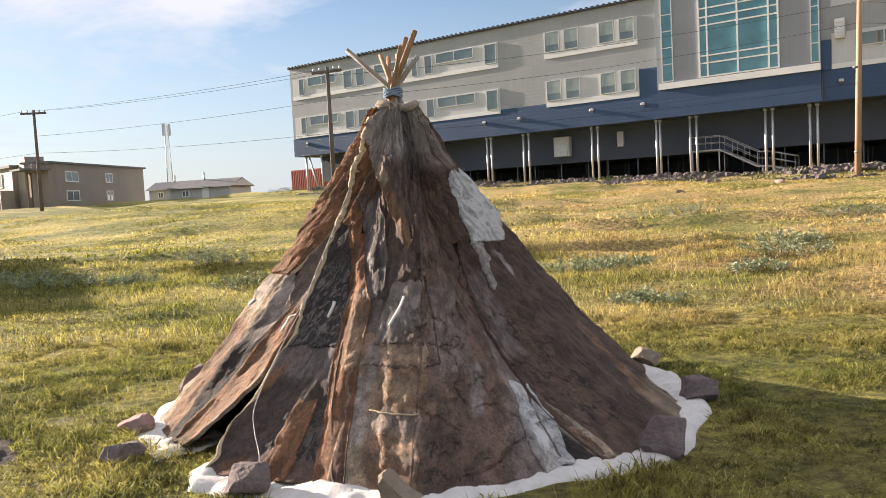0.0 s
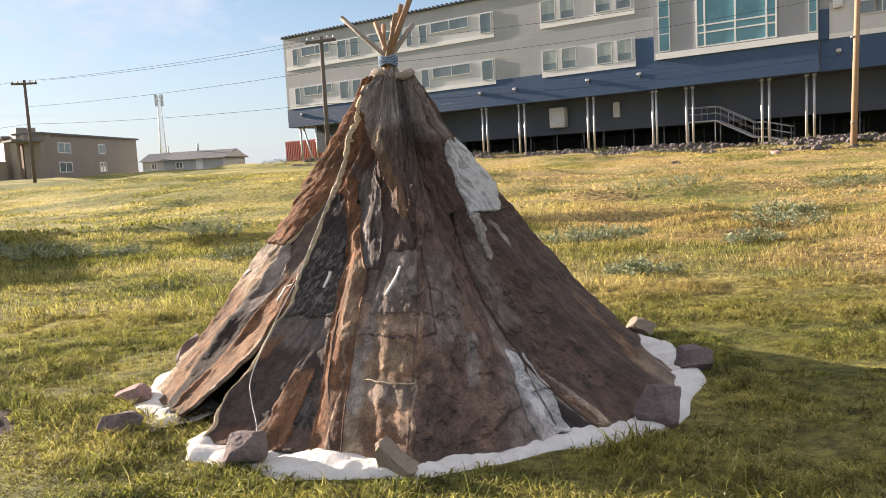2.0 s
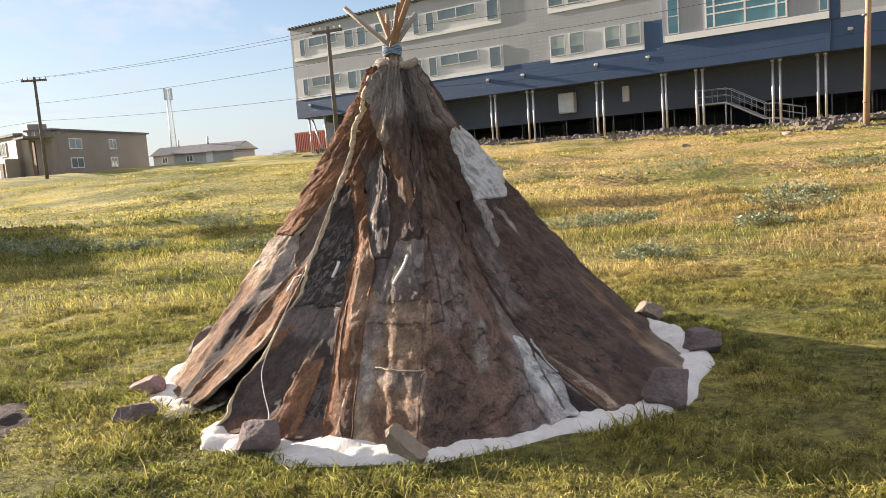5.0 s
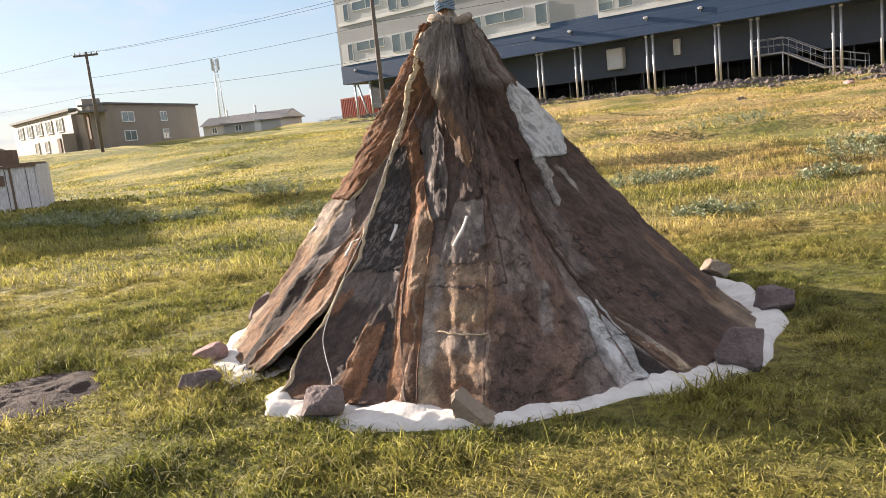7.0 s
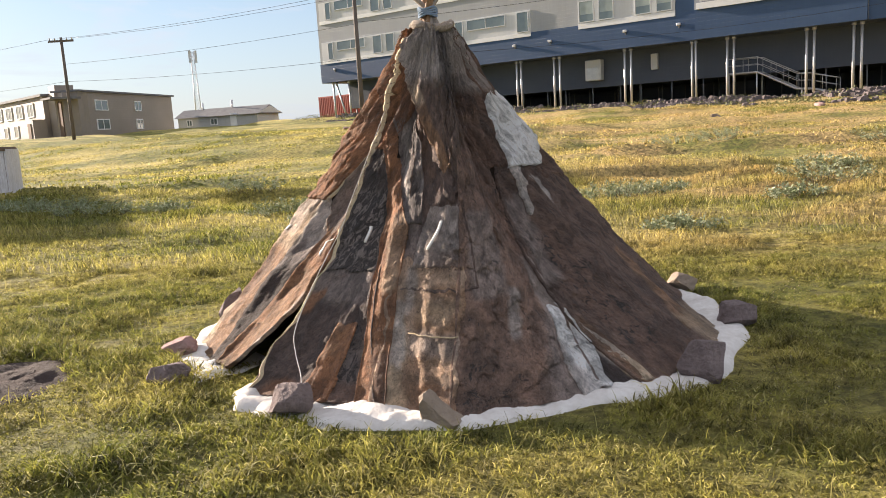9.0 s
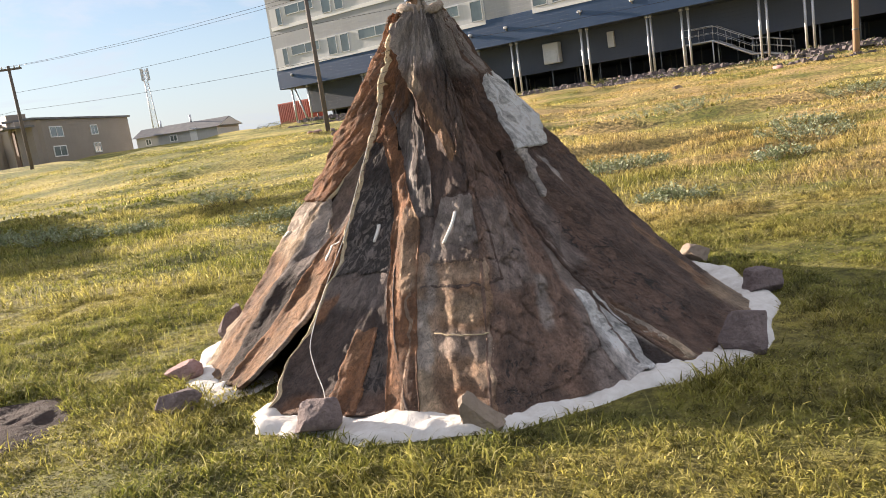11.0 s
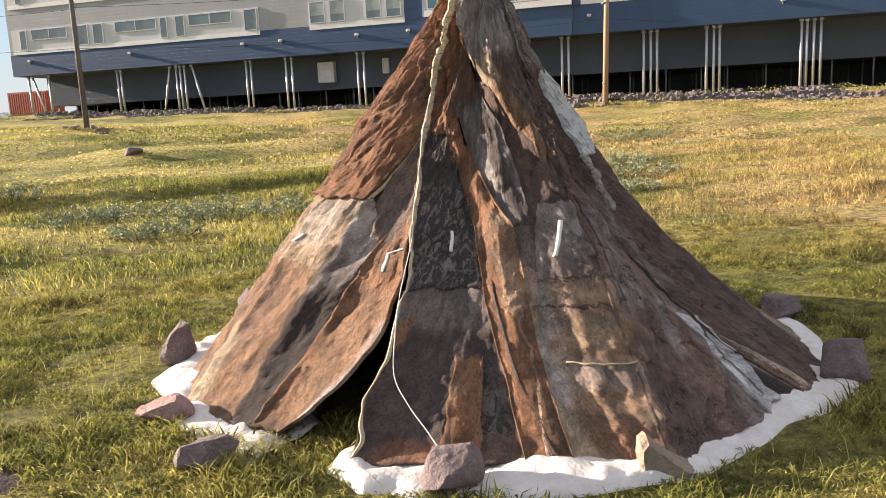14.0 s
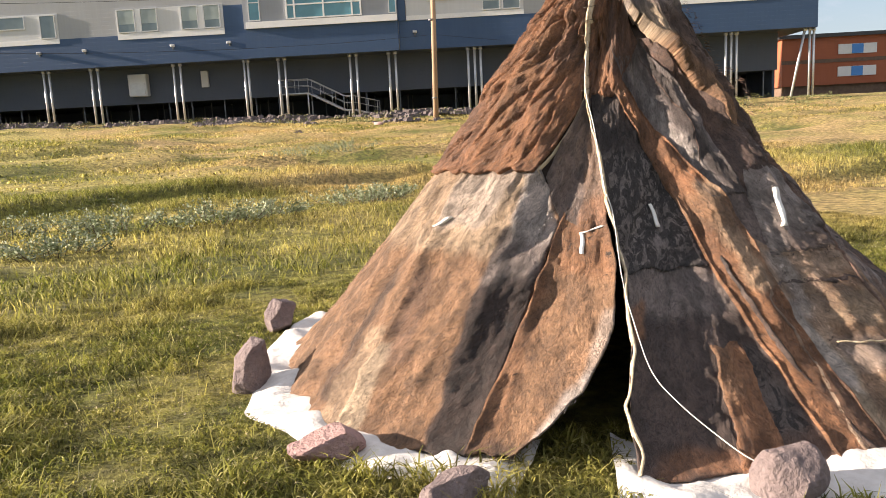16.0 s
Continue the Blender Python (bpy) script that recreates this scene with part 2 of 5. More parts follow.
def ground_z(x, y):
    x, y = np.asarray(x, float), np.asarray(y, float)
    df = (x - FX) * FN[0] + (y - FY) * FN[1]
    s = (x - FX) * FU[0] + (y - FY) * FU[1]
    ramp = np.interp(y, [-50, 9, 18, 26, 45, 60, 90, 130, 400], [0, 0, 0.06, 0.22, 1.25, 1.95, 2.75, 3.2, 3.6])
    top = np.interp(s, [-60, -40, 0, 40, 80], [3.25, 3.2, 2.15, 1.85, 1.8])
    foot = np.interp(s, [-60, -40, -20, 0, 15, 40], [2.6, 2.3, 1.6, 1.25, 1.05, 1.0])
    bank = np.where(df > 6, foot * smoothstep(46, 8, df), foot + (top - foot) * smoothstep(6.5, 2.0, df))
    k = smoothstep(-75, -50, s)
    z = np.maximum(ramp * smoothstep(-8, 8, -df + 40) + 0 * x, bank * k)
    z = np.where(df < 2, np.maximum(top * k, ramp * (1 - k)), z)
    r = np.hypot(x - TX, y - TY)
    far = smoothstep(3.5, 16, r)
    z = z + far * 0.26 * (fbm(x * 0.20 + 40, y * 0.34 + 40, 0, 3) - 0.5) * np.where(df < 1, 0.2, 1)
    z = z + far * 0.16 * (fbm(x * 0.6 + 9, y * 1.5 + 5, 1, 3) - 0.5) * np.where(df < 1, 0.2, 1)
    z = z + far * 0.30 * smoothstep(0.5, 0.62, fbm(x * 0.10 + 3, y * 0.42 + 21, 3, 2)) * np.where(df < 8, 0.0, 1)
    z = z + 1.7 * np.exp(-((x + 24) / 6) ** 2 - ((y - 113) / 6) ** 2)
    z = z + 0.075 * (fbm(x * 2.2 + 70, y * 2.2 + 70, 2, 3) - 0.5) * smoothstep(1.9, 2.8, r)
    return z


def spaced(a, fine, n):
    """n places on each side of 0 out to a, dense near 0."""
    t = np.linspace(-1, 1, 2 * n + 1)
    k = math.asinh(a / fine)
    return fine * np.sinh(k * t)


def grass_colour(nt):
    """Meadow colours by place: green, straw and rusty patches, the rusty ones out on the slope."""
    p = world_pos(nt)
    big = noise_fac(nt, world_pos(nt, (0.16, 0.30, 0)), 1.0, 4, 0.6, 0.43, 0.62)
    mid = noise_fac(nt, world_pos(nt, (0.9, 1.5, 0)), 1.0, 5, 0.65, 0.36, 0.64)
    rust = noise_fac(nt, world_pos(nt, (0.20, 0.32, 0)), 1.0, 5, 0.65, 0.40, 0.58)
    sep = nt.nodes.new("ShaderNodeSeparateXYZ")
    nt.links.new(p, sep.inputs[0])
    side = nt.nodes.new("ShaderNodeMapRange")
    side.inputs["From Min"].default_value, side.inputs["From Max"].default_value = 0.0, 4.0
    nt.links.new(sep.outputs[0], side.inputs["Value"])
    outw = nt.nodes.new("ShaderNodeMapRange")
    outw.inputs["From Min"].default_value, outw.inputs["From Max"].default_value = 6.0, 8.5
    nt.links.new(sep.outputs[1], outw.inputs["Value"])
    k = nt.nodes.new("ShaderNodeMath")
    k.operation = "MULTIPLY"
    nt.links.new(side.outputs[0], k.inputs[0])
    nt.links.new(outw.outputs[0], k.inputs[1])
    k2 = nt.nodes.new("ShaderNodeMath")
    k2.operation = "MULTIPLY"
    nt.links.new(k.outputs[0], k2.inputs[0])
    nt.links.new(rust, k2.inputs[1])
    col = blend(nt, mid, G_GREEN, G_OLIVE)
    col = blend(nt, big, col, G_STRAW)
    return blend(nt, k2.outputs[0], col, G_RUST)


G_GREEN, G_OLIVE, G_STRAW, G_RUST = (0.17, 0.205, 0.036), (0.42, 0.40, 0.075), (0.84, 0.69, 0.20), (0.95, 0.66, 0.28)


def ground_material():
    m, nt, b = mat("meadow_ground", 0.95)
    col = grass_colour(nt)
    f = noise_fac(nt, world_pos(nt), 9, 6, 0.7, 0.25, 0.6)
    soil = nt.nodes.new("ShaderNodeMath")
    soil.operation, soil.inputs[1].default_value = "MULTIPLY", 0.8
    nt.links.new(f, soil.inputs[0])
    col = blend(nt, soil.outputs[0], col, (0.05, 0.045, 0.018))
    nt.links.new(col, b.inputs["Base Color"])
    bump(nt, b, noise_fac(nt, world_pos(nt, (1, 1, 0.3)), 22, 6, 0.75, 0.3, 0.7), 0.9, 0.05)
    return m


def blade_material(name):
    m, nt, b = mat(name, 0.7)
    col = grass_colour(nt)
    g = nt.nodes.new("ShaderNodeNewGeometry")
    r = nt.nodes.new("ShaderNodeValToRGB")
    els = r.color_ramp.elements
    els[0].position, els[0].color = 0.0, (0.05, 0.075, 0.014, 1)
    els[1].position, els[1].color = 1.0, (0.92, 0.82, 0.46, 1)
    for p, c in ((0.35, (0.20, 0.235, 0.04, 1)), (0.75, (0.47, 0.41, 0.105, 1))):
        e = els.new(p)
        e.color = c
    nt.links.new(g.outputs["Random Per Island"], r.inputs[0])
    col = blend(nt, 0.38, col, r.outputs[0])
    # patches darkened to a fifth stand in for shadow between the grass clumps
    clump_shade = noise_fac(nt, world_pos(nt, (1, 1, 0)), 5.5, 7, 0.85, 0.42, 0.57)
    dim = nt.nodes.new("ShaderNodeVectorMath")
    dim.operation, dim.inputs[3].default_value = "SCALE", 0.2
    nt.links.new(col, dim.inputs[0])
    col = blend(nt, clump_shade, dim.outputs[0], col)
    nt.links.new(col, b.inputs["Base Color"])
    b.inputs["Subsurface Weight"].default_value = 0.0
    tr = nt.nodes.new("ShaderNodeBsdfTranslucent")
    nt.links.new(col, tr.inputs[0])
    mx = nt.nodes.new("ShaderNodeMixShader")
    mx.inputs[0].default_value = 0.5
    out = nt.nodes["Material Output"]
    nt.links.new(b.outputs[0], mx.inputs[1])
    nt.links.new(tr.outputs[0], mx.inputs[2])
    nt.links.new(mx.outputs[0], out.inputs[0])
    return m


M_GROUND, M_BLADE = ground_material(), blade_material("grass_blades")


def build_ground():
    xs = spaced(1800, 2.2, 150)
    ys = np.unique(np.concatenate([np.linspace(-2, 14, 110), 14 + spaced(2500, 3.0, 120)[120:], -2 - spaced(800, 2, 24)[24:]]))
    X, Y = np.meshgrid(xs, ys)
    Z = ground_z(X, Y)
    n, k = X.shape
    idx = np.arange(n * k).reshape(n, k)
    f = np.stack([idx[:-1, :-1], idx[:-1, 1:], idx[1:, 1:], idx[1:, :-1]], -1).reshape(-1, 4)
    me = bpy.data.meshes.new("ground")
    me.from_pydata(np.stack([X, Y, Z], -1).reshape(-1, 3).tolist(), [], f.tolist())
    me.materials.append(M_GROUND)
    me.polygons.foreach_set("use_smooth", [True] * len(me.polygons))
    return tagged(new("ground", me), "gently rising tundra meadow of green and straw-coloured grass", "ground", kind="structure")


build_ground()


def blades(name, x, y, height, width, lean, label, seed=1, material=None, segments=2, sink=0.01):
    """Bent tapering blades at the places given, joined in one mesh."""
    rs = np.random.RandomState(seed)
    n = len(x)
    z = ground_z(x, y) - sink
    a, b = rs.rand(n) * 2 * np.pi, rs.rand(n) * 2 * np.pi
    dx, dy = np.cos(a) * width / 2, np.sin(a) * width / 2
    lx, ly = np.cos(b) * lean * height, np.sin(b) * lean * height
    P = np.empty((n, 5, 3))
    P[:, 0] = np.stack([x - dx, y - dy, z], 1)
    P[:, 1] = np.stack([x + dx, y + dy, z], 1)
    P[:, 2] = np.stack([x - dx * .8 + lx * .35, y - dy * .8 + ly * .35, z + height * .6], 1)
    P[:, 3] = np.stack([x + dx * .8 + lx * .35, y + dy * .8 + ly * .35, z + height * .6], 1)
    P[:, 4] = np.stack([x + lx, y + ly, z + height * np.sqrt(np.clip(1 - (lean * .6) ** 2, .2, 1))], 1)
    base = np.arange(n)[:, None] * 5
    tri = (base[:, None, :] + np.array([[0, 1, 3], [0, 3, 2], [2, 3, 4]])[None]).reshape(-1)
    me = bpy.data.meshes.new(name)
    me.vertices.add(n * 5)
    me.vertices.foreach_set("co", P.reshape(-1))
    me.loops.add(n * 9)
    me.loops.foreach_set("vertex_index", tri.astype(np.int32))
    me.polygons.add(n * 3)
    me.polygons.foreach_set("loop_start", np.arange(0, n * 9, 3, dtype=np.int32))
    me.polygons.foreach_set("loop_total", np.full(n * 3, 3, dtype=np.int32))
    me.update(calc_edges=True)
    me.materials.append(material or M_BLADE)
    return tagged(new(name, me), label, "grass", kind="stuff")


def keep_grass(x, y, margin=-0.03):
    a, r = np.arctan2(y - TY, x - TX), np.hypot(x - TX, y - TY)
    inside = r < base_radius(a) + margin
    gap = (np.mod(np.degrees(a), 360) > 213) & (np.mod(np.degrees(a), 360) < 232) & (r > 1.2)
    hole = ((x + 3.25) / 0.42) ** 2 + ((y - 4.75) / 0.55) ** 2 < 1 + 0.6 * (fbm(x * 4, y * 4, 3, 2) - .5)
    return (~inside | gap) & ~hole


def scatter_grass():
    rs = np.random.RandomState(5)

    def field(n, x0, x1, y0, y1, scale, floor=0.25):
        x, y = x0 + rs.rand(n) * (x1 - x0), y0 + rs.rand(n) * (y1 - y0)
        d = fbm(x * scale, y * scale, 4, 3)
        keep = rs.rand(n) < np.clip((d - 0.3) * 2.2, floor, 1)
        x, y = x[keep], y[keep]
        keep = keep_grass(x, y)
        return x[keep], y[keep]

    x, y = field(430000, -6.0, 5.5, 1.6, 9.0, 1.3, 0.72)
    tall = 0.014 + 0.15 * fbm(x * 2.1 + 3, y * 2.1 + 8, 5, 3) ** 2.4 * (0.4 + 1.2 * rs.rand(len(x)))
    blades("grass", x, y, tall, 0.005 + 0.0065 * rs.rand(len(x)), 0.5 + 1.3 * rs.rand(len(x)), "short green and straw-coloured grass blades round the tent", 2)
    x, y = field(11000, -6.0, 5.5, 1.6, 9.0, 0.8, 0.1)
    keep = keep_grass(x, y, 0.06)
    x, y = x[keep], y[keep]
    blades("grass", x, y, 0.06 + 0.12 * rs.rand(len(x)), 0.003 + 0.003 * rs.rand(len(x)), 0.3 + 0.8 * rs.rand(len(x)), "single taller dry grass stalks", 7)
    x, y = field(230000, -15, 14, 9.0, 20, 0.7, 0.35)
    tall = 0.04 + 0.21 * fbm(x * 0.9 + 3, y * 1.2 + 8, 5, 3) ** 2.0 * (0.5 + rs.rand(len(x)))
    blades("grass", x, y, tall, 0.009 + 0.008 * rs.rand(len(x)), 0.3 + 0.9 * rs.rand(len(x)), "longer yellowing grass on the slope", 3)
    x, y = field(150000, -34, 36, 20, 54, 0.35, 0.15)
    tall = 0.05 + 0.13 * fbm(x * 0.35 + 3, y * 0.8 + 8, 5, 3) ** 1.8 * (0.5 + rs.rand(len(x)))
    blades("grass", x, y, tall, 0.035 + 0.03 * rs.rand(len(x)), 0.4 + 0.9 * rs.rand(len(x)), "tufted straw-coloured grass further up the slope", 4)


scatter_grass()


# ---- the long building on piles ----
def long_building():
    root = empty("office_building", pose(FX, FY, 0, 0, 0, math.degrees(FA)), label="long two-storey grey and navy clad building raised on steel piles", category="building")
    L, Rr, U0, TOP = -40.6, 42.9, 6.85, 16.25
    box("wall", (L, Rr, 0, 18, U0, TOP), M_GREY, root)
    box("roof", (L - 0.15, Rr + 0.15, -0.18, 18.2, TOP, TOP + 0.16), M_ROOF, root, "dark metal roof edge")
    box("roof_house", (-24, -20.5, 5, 9, TOP + 0.16, TOP + 1.1), M_ROOF, root)
    for k in range(168):
        box("roof_rib", (L + k * 0.5, L + k * 0.5 + 0.2, -0.26, -0.1, TOP + 0.02, TOP + 0.24), M_ROOF, root)
    # cladding bands, a few centimetres proud of the wall
    box("blue_band", (L - 0.03, 0.3, -0.04, 0, U0 - 0.03, 8.75), M_BLUE, root, "navy blue cladding band")
    box("blue_band", (-14.3, -9.62, -0.04, 0, 8.75, 9.08), M_BLUE, root)
    box("blue_band", (-1.28, 0.3, -0.04, 0, 8.75, 10.85), M_BLUE, root)
    box("blue_band", (12.0, Rr + 0.03, -0.04, 0, U0 - 0.03, 8.95), M_BLUE, root)
    box("blue_band", (11.95, 12.55, -0.14, 0, 8.95, 11.0), M_BLUE, root)
    box("blue_band", (Rr, Rr + 0.03, 0, 18, U0 - 0.03, 9.6), M_BLUE, root)
    for dz in (0, 4.08):
        box("light_panel", (-40.2, -14.22, -0.05, 0, 9.12 + dz, 11.0 + dz), M_LIGHT, root, "light grey cladding panel")
        box("sill_band", (-40.2, -14.22, -0.09, 0, 8.76 + dz, 9.12 + dz), M_WHITE, root)
        box("light_panel", (-9.6, -1.3, -0.05, 0, 9.2 + dz, 11.0 + dz), M_LIGHT, root)
        box("sill_band", (-9.6, -1.3, -0.09, 0, 8.76 + dz, 9.2 + dz), M_WHITE, root)
    # projecting bay with its curtain wall
    box("bay", (0.3, 11.95, -0.35, 0, 8.98, TOP - 0.02), M_BAY, root, "blue-grey projecting bay")
    box("bay_foot", (0.3, 11.95, -0.3, 0, U0 - 0.03, 8.98), M_BLUE, root)
    box("sill_band", (0.5, 11.95, -0.5, -0.3, 8.98, 9.45), M_WHITE, root)
    for x0, x1 in ((12.6, 21.4), (23.5, 31), (32.6, 39.5)):
        box("light_panel", (x0, x1, -0.05, 0, 9.3, 11.4), M_LIGHT, root)
        box("light_panel", (x0, x1, -0.05, 0, 13.2, 15.4), M_LIGHT, root)
        box("sill_band", (x0, x1, -0.09, 0, 8.96, 9.3), M_WHITE, root)

    def window(x0, x1, z0, z1, y=-0.05, panes=1, rows=1, glass=None, bar=0.07, blind=False):
        w = part("window", add_box(bmesh.new(), x0, x1, y - 0.02, y + 0.0, z0, z1), M_GREY, root)
        bm = bmesh.new()
        add_box(bm, x0 - bar, x1 + bar, y - 0.09, y, z0 - bar, z0)
        add_box(bm, x0 - bar, x1 + bar, y - 0.09, y, z1, z1 + bar)
        add_box(bm, x0 - bar, x0, y - 0.09, y, z0, z1)
        add_box(bm, x1, x1 + bar, y - 0.09, y, z0, z1)
        for i in range(1, panes):
            c = x0 + (x1 - x0) * i / panes
            add_box(bm, c - bar / 2, c + bar / 2, y - 0.09, y, z0, z1)
        for i in range(1, rows):
            c = z0 + (z1 - z0) * i / rows
            add_box(bm, x0, x1, y - 0.085, y, c - bar / 2, c + bar / 2)
        part("frame", bm, M_LIGHT, w)
        part("pane", add_box(bmesh.new(), x0, x1, y - 0.05, y - 0.03, z0, z1), glass or M_GLASS, w)
        if blind:
            part("blind", add_box(bmesh.new(), x0 + 0.02, x1 - 0.02, y - 0.06, y - 0.052, z0 + (z1 - z0) * 0.35, z1), M_BLIND, w)
        return w

    for dz in (0, 4.1):
        for x0, x1 in ((-39.15, -38.5), (-32.7, -31.6), (-30.95, -29.95), (-23.85, -23.25), (-22.3, -21.5), (-15.55, -14.45)):
            window(x0, x1, 9.22 + dz, 10.85 + dz)
        for x0, x1 in ((-37.8, -33.9), (-28.55, -24.35), (-20.95, -16.85)):
            window(x0, x1, 10.02 + dz, 10.85 + dz, panes=2)
        for x0, x1 in ((-9.45, -8.2), (-7.65, -6.45), (-4.5, -3.3), (-2.75, -1.6)):
            window(x0, x1, 9.32 + dz, 10.92 + dz, blind=True)
        for x0 in (-8.2, -3.3):
            box("panel_strip", (x0 + 0.08, x0 + 0.47, -0.06, 0, 9.25 + dz, 10.95 + dz), M_WHITE, root)
    window(0.8, 1.55, 9.6, 15.9, y=-0.36, rows=5, glass=M_TEAL)
    window(11.4, 11.85, 9.6, 15.9, y=-0.36, rows=5, glass=M_TEAL)
    cw = part("curtain_wall", add_box(bmesh.new(), 3.65, 9.25, -0.38, -0.36, 9.55, 15.95), M_GREY, root, "teal glass curtain wall with white mullions")
    part("pane", add_box(bmesh.new(), 3.65, 9.25, -0.42, -0.39, 9.55, 15.95), M_TEAL, cw)
    bm = bmesh.new()
    for x in (3.65, 4.25, 6.45, 8.6, 9.25):
        add_box(bm, x - 0.06, x + 0.06, -0.5, -0.38, 9.5, 16.0)
    for z in (9.55, 10.55, 11.1, 13.35, 13.95, 14.6, 15.4):
        add_box(bm, 3.6, 9.3, -0.49, -0.38, z - 0.05, z + 0.05)
    part("mullions", bm, M_WHITE, cw)
    for x0, x1 in ((14.2, 17.4), (24.5, 28.5), (33.2, 36.4)):
        window(x0, x1, 10.35, 11.15, panes=2)
        window(x0, x1, 14.4, 15.2, panes=2)
    window(18.4, 19.6, 9.45, 11.1, blind=True)
    window(19.9, 21.1, 9.45, 11.1, blind=True)
    vb = part("wall_vent", add_box(bmesh.new(), 12.84, 13.5, -0.4, -0.05, 10.95, 12.3, 0.04), M_LIGHT, root)
    for k in range(5):
        part("slat", add_box(bmesh.new(), 12.9, 13.44, -0.43, -0.39, 11.1 + k * 0.22, 11.2 + k * 0.22), M_STEEL, vb)
    # recessed lower storey
    box("skirt", (-39.2, 41.0, 2.5, 16, 3.98, U0 - 0.02), M_SKIRT, root, "dark recessed skirt below the floor")
    # walls added to keep daylight out, so the space under the floor goes dark
    box("back_daylight_block", (-39, 41, 15.7, 15.9, 0.5, 4.0), M_SKIRT, root)
    box("end_daylight_block", (-39.2, -39.0, 6, 15.7, 0.5, 4.0), M_SKIRT, root)
    box("end_daylight_block", (40.8, 41.0, 3, 15.7, 0.5, 4.0), M_SKIRT, root)
    box("soffit", (L, Rr, 0.02, 18, U0 - 0.06, U0 - 0.031), M_SKIRT, root)
    hv = part("vent_hood", add_box(bmesh.new(), -10.1, -8.6, 1.85, 2.5, 4.55, 6.3, 0.05), M_LIGHT, root, "pale grey vent hood")
    part("louvre", add_box(bmesh.new(), -9.95, -8.75, 1.81, 1.86, 4.7, 5.6), M_STEEL, hv)
    box("meter_box", (-4.3, -3.72, 2.25, 2.5, 5.02, 6.3), M_LIGHT, root, "", 0.03)
    # wall lamps on the band
    for s in (-38.4, -27.3, -15.9, -12.3, -5.4, -1.0, 13.2, 26.5):
        lamp = box("wall_lamp", (s - 0.16, s + 0.16, -0.3, -0.04, 8.0, 8.22), M_STEEL, root, "", 0.04)
        box("bracket", (s - 0.05, s + 0.05, -0.14, -0.03, 7.85, 8.05), M_DARKSTEEL, lamp)

    def gz(s, y):
        c, sn = math.cos(FA), math.sin(FA)
        return float(ground_z(FX + c * s - sn * y, FY + sn * s + c * y))

    piles = [(-39.3, -39.3), (-38.9, -37.6), (-37.0, -37.0), (-29.35, -29.3), (-28.95, -28.9), (-23.7, -24.7), (-23.1, -23.1), (-22.7, -22.7), (-22.25, -22.25), (-21.5, -20.4), (-16.1, -16.1), (-15.65, -15.65),
             (-12.3, -12.3), (-11.75, -11.75), (-5.75, -5.75), (-5.2, -5.2), (-0.18, -0.18), (0.12, 0.12), (2.5, 2.5), (3.0, 3.0), (8.05, 8.05), (8.55, 8.55), (11.05, 11.05), (11.55, 11.55)]
    piles += [(s, s) for s in (17.1, 17.6, 18.05, 21.5, 22.0, 22.4, 27.8, 28.15, 28.6, 29.05, 36.4, 36.8, 37.2, 42.55)] + [(42.2, 41.2), (42.85, 42.85)]
    for top, foot in piles:
        g = gz(foot, 0.4) - 0.3
        p = tube("steel_column", [(foot, 0.4, g), (top, 0.4, U0 - 0.05)], 0.1, M_STEEL, root)
        tube("collar", [(top, 0.4, U0 - 0.25), (top, 0.4, U0 - 0.06)], 0.16, M_STEEL, p)
    for row, y in enumerate((2.9, 7.5, 12.5)):
        for k in range(34):
            s = -38.5 + k * 2.38 + 0.3 * math.sin(k * 2.1 + row)
            tube("inner_column", [(s, y, gz(s, y) - 0.2), (s, y, 4.0)], 0.06, M_DARKSTEEL, root, n=6)
    # stairs down from the landing
    st = part("stair", add_box(bmesh.new(), 2.35, 4.55, 0.9, 2.4, 4.0, 4.1), M_STEEL, root, "galvanised steel outside stair with rails")
    foot_z = gz(9.6, 1.5)
    steps = 10
    for k in range(steps):
        f = (k + 1) / steps
        x = 4.55 + f * 2.75
        part("tread", add_box(bmesh.new(), x - 0.26, x, 1.0, 2.3, 4.05 - f * 1.45, 4.09 - f * 1.45), M_STEEL, st)
    for k in range(5):
        f = (k + 1) / 5
        x = 7.9 + f * 1.9
        part("tread", add_box(bmesh.new(), x - 0.36, x, 1.0, 2.3, 2.6 - f * (2.6 - foot_z), 2.65 - f * (2.6 - foot_z)), M_STEEL, st)
    for y in (0.95, 2.35):
        line = [(2.4, y, 4.05), (4.55, y, 4.05), (7.3, y, 2.6), (8.0, y, 2.6), (9.9, y, foot_z + 0.05)]
        tube("stringer", line, 0.07, M_STEEL, st)
        tube("handrail", [(a, b, c + 1.1) for a, b, c in line], 0.035, M_STEEL, st, n=6)
        tube("midrail", [(a, b, c + 0.6) for a, b, c in line], 0.02, M_STEEL, st, n=6)
        for x, z in ((2.4, 4.05), (3.5, 4.05), (4.55, 4.05), (5.5, 3.55), (6.4, 3.07), (7.3, 2.6), (8.0, 2.6), (9.0, 2.6 - 0.53 * (2.6 - foot_z)), (9.9, foot_z)):
            tube("baluster", [(x, y, z), (x, y, z + 1.1)], 0.022, M_STEEL, st, n=6)
        for x in (2.45, 4.5, 7.65):
            tube("stair_post", [(x, y, gz(x, y) - 0.1), (x, y, 4.0 if x < 7 else 2.6)], 0.06, M_STEEL, st, n=6)
    return root


long_building()


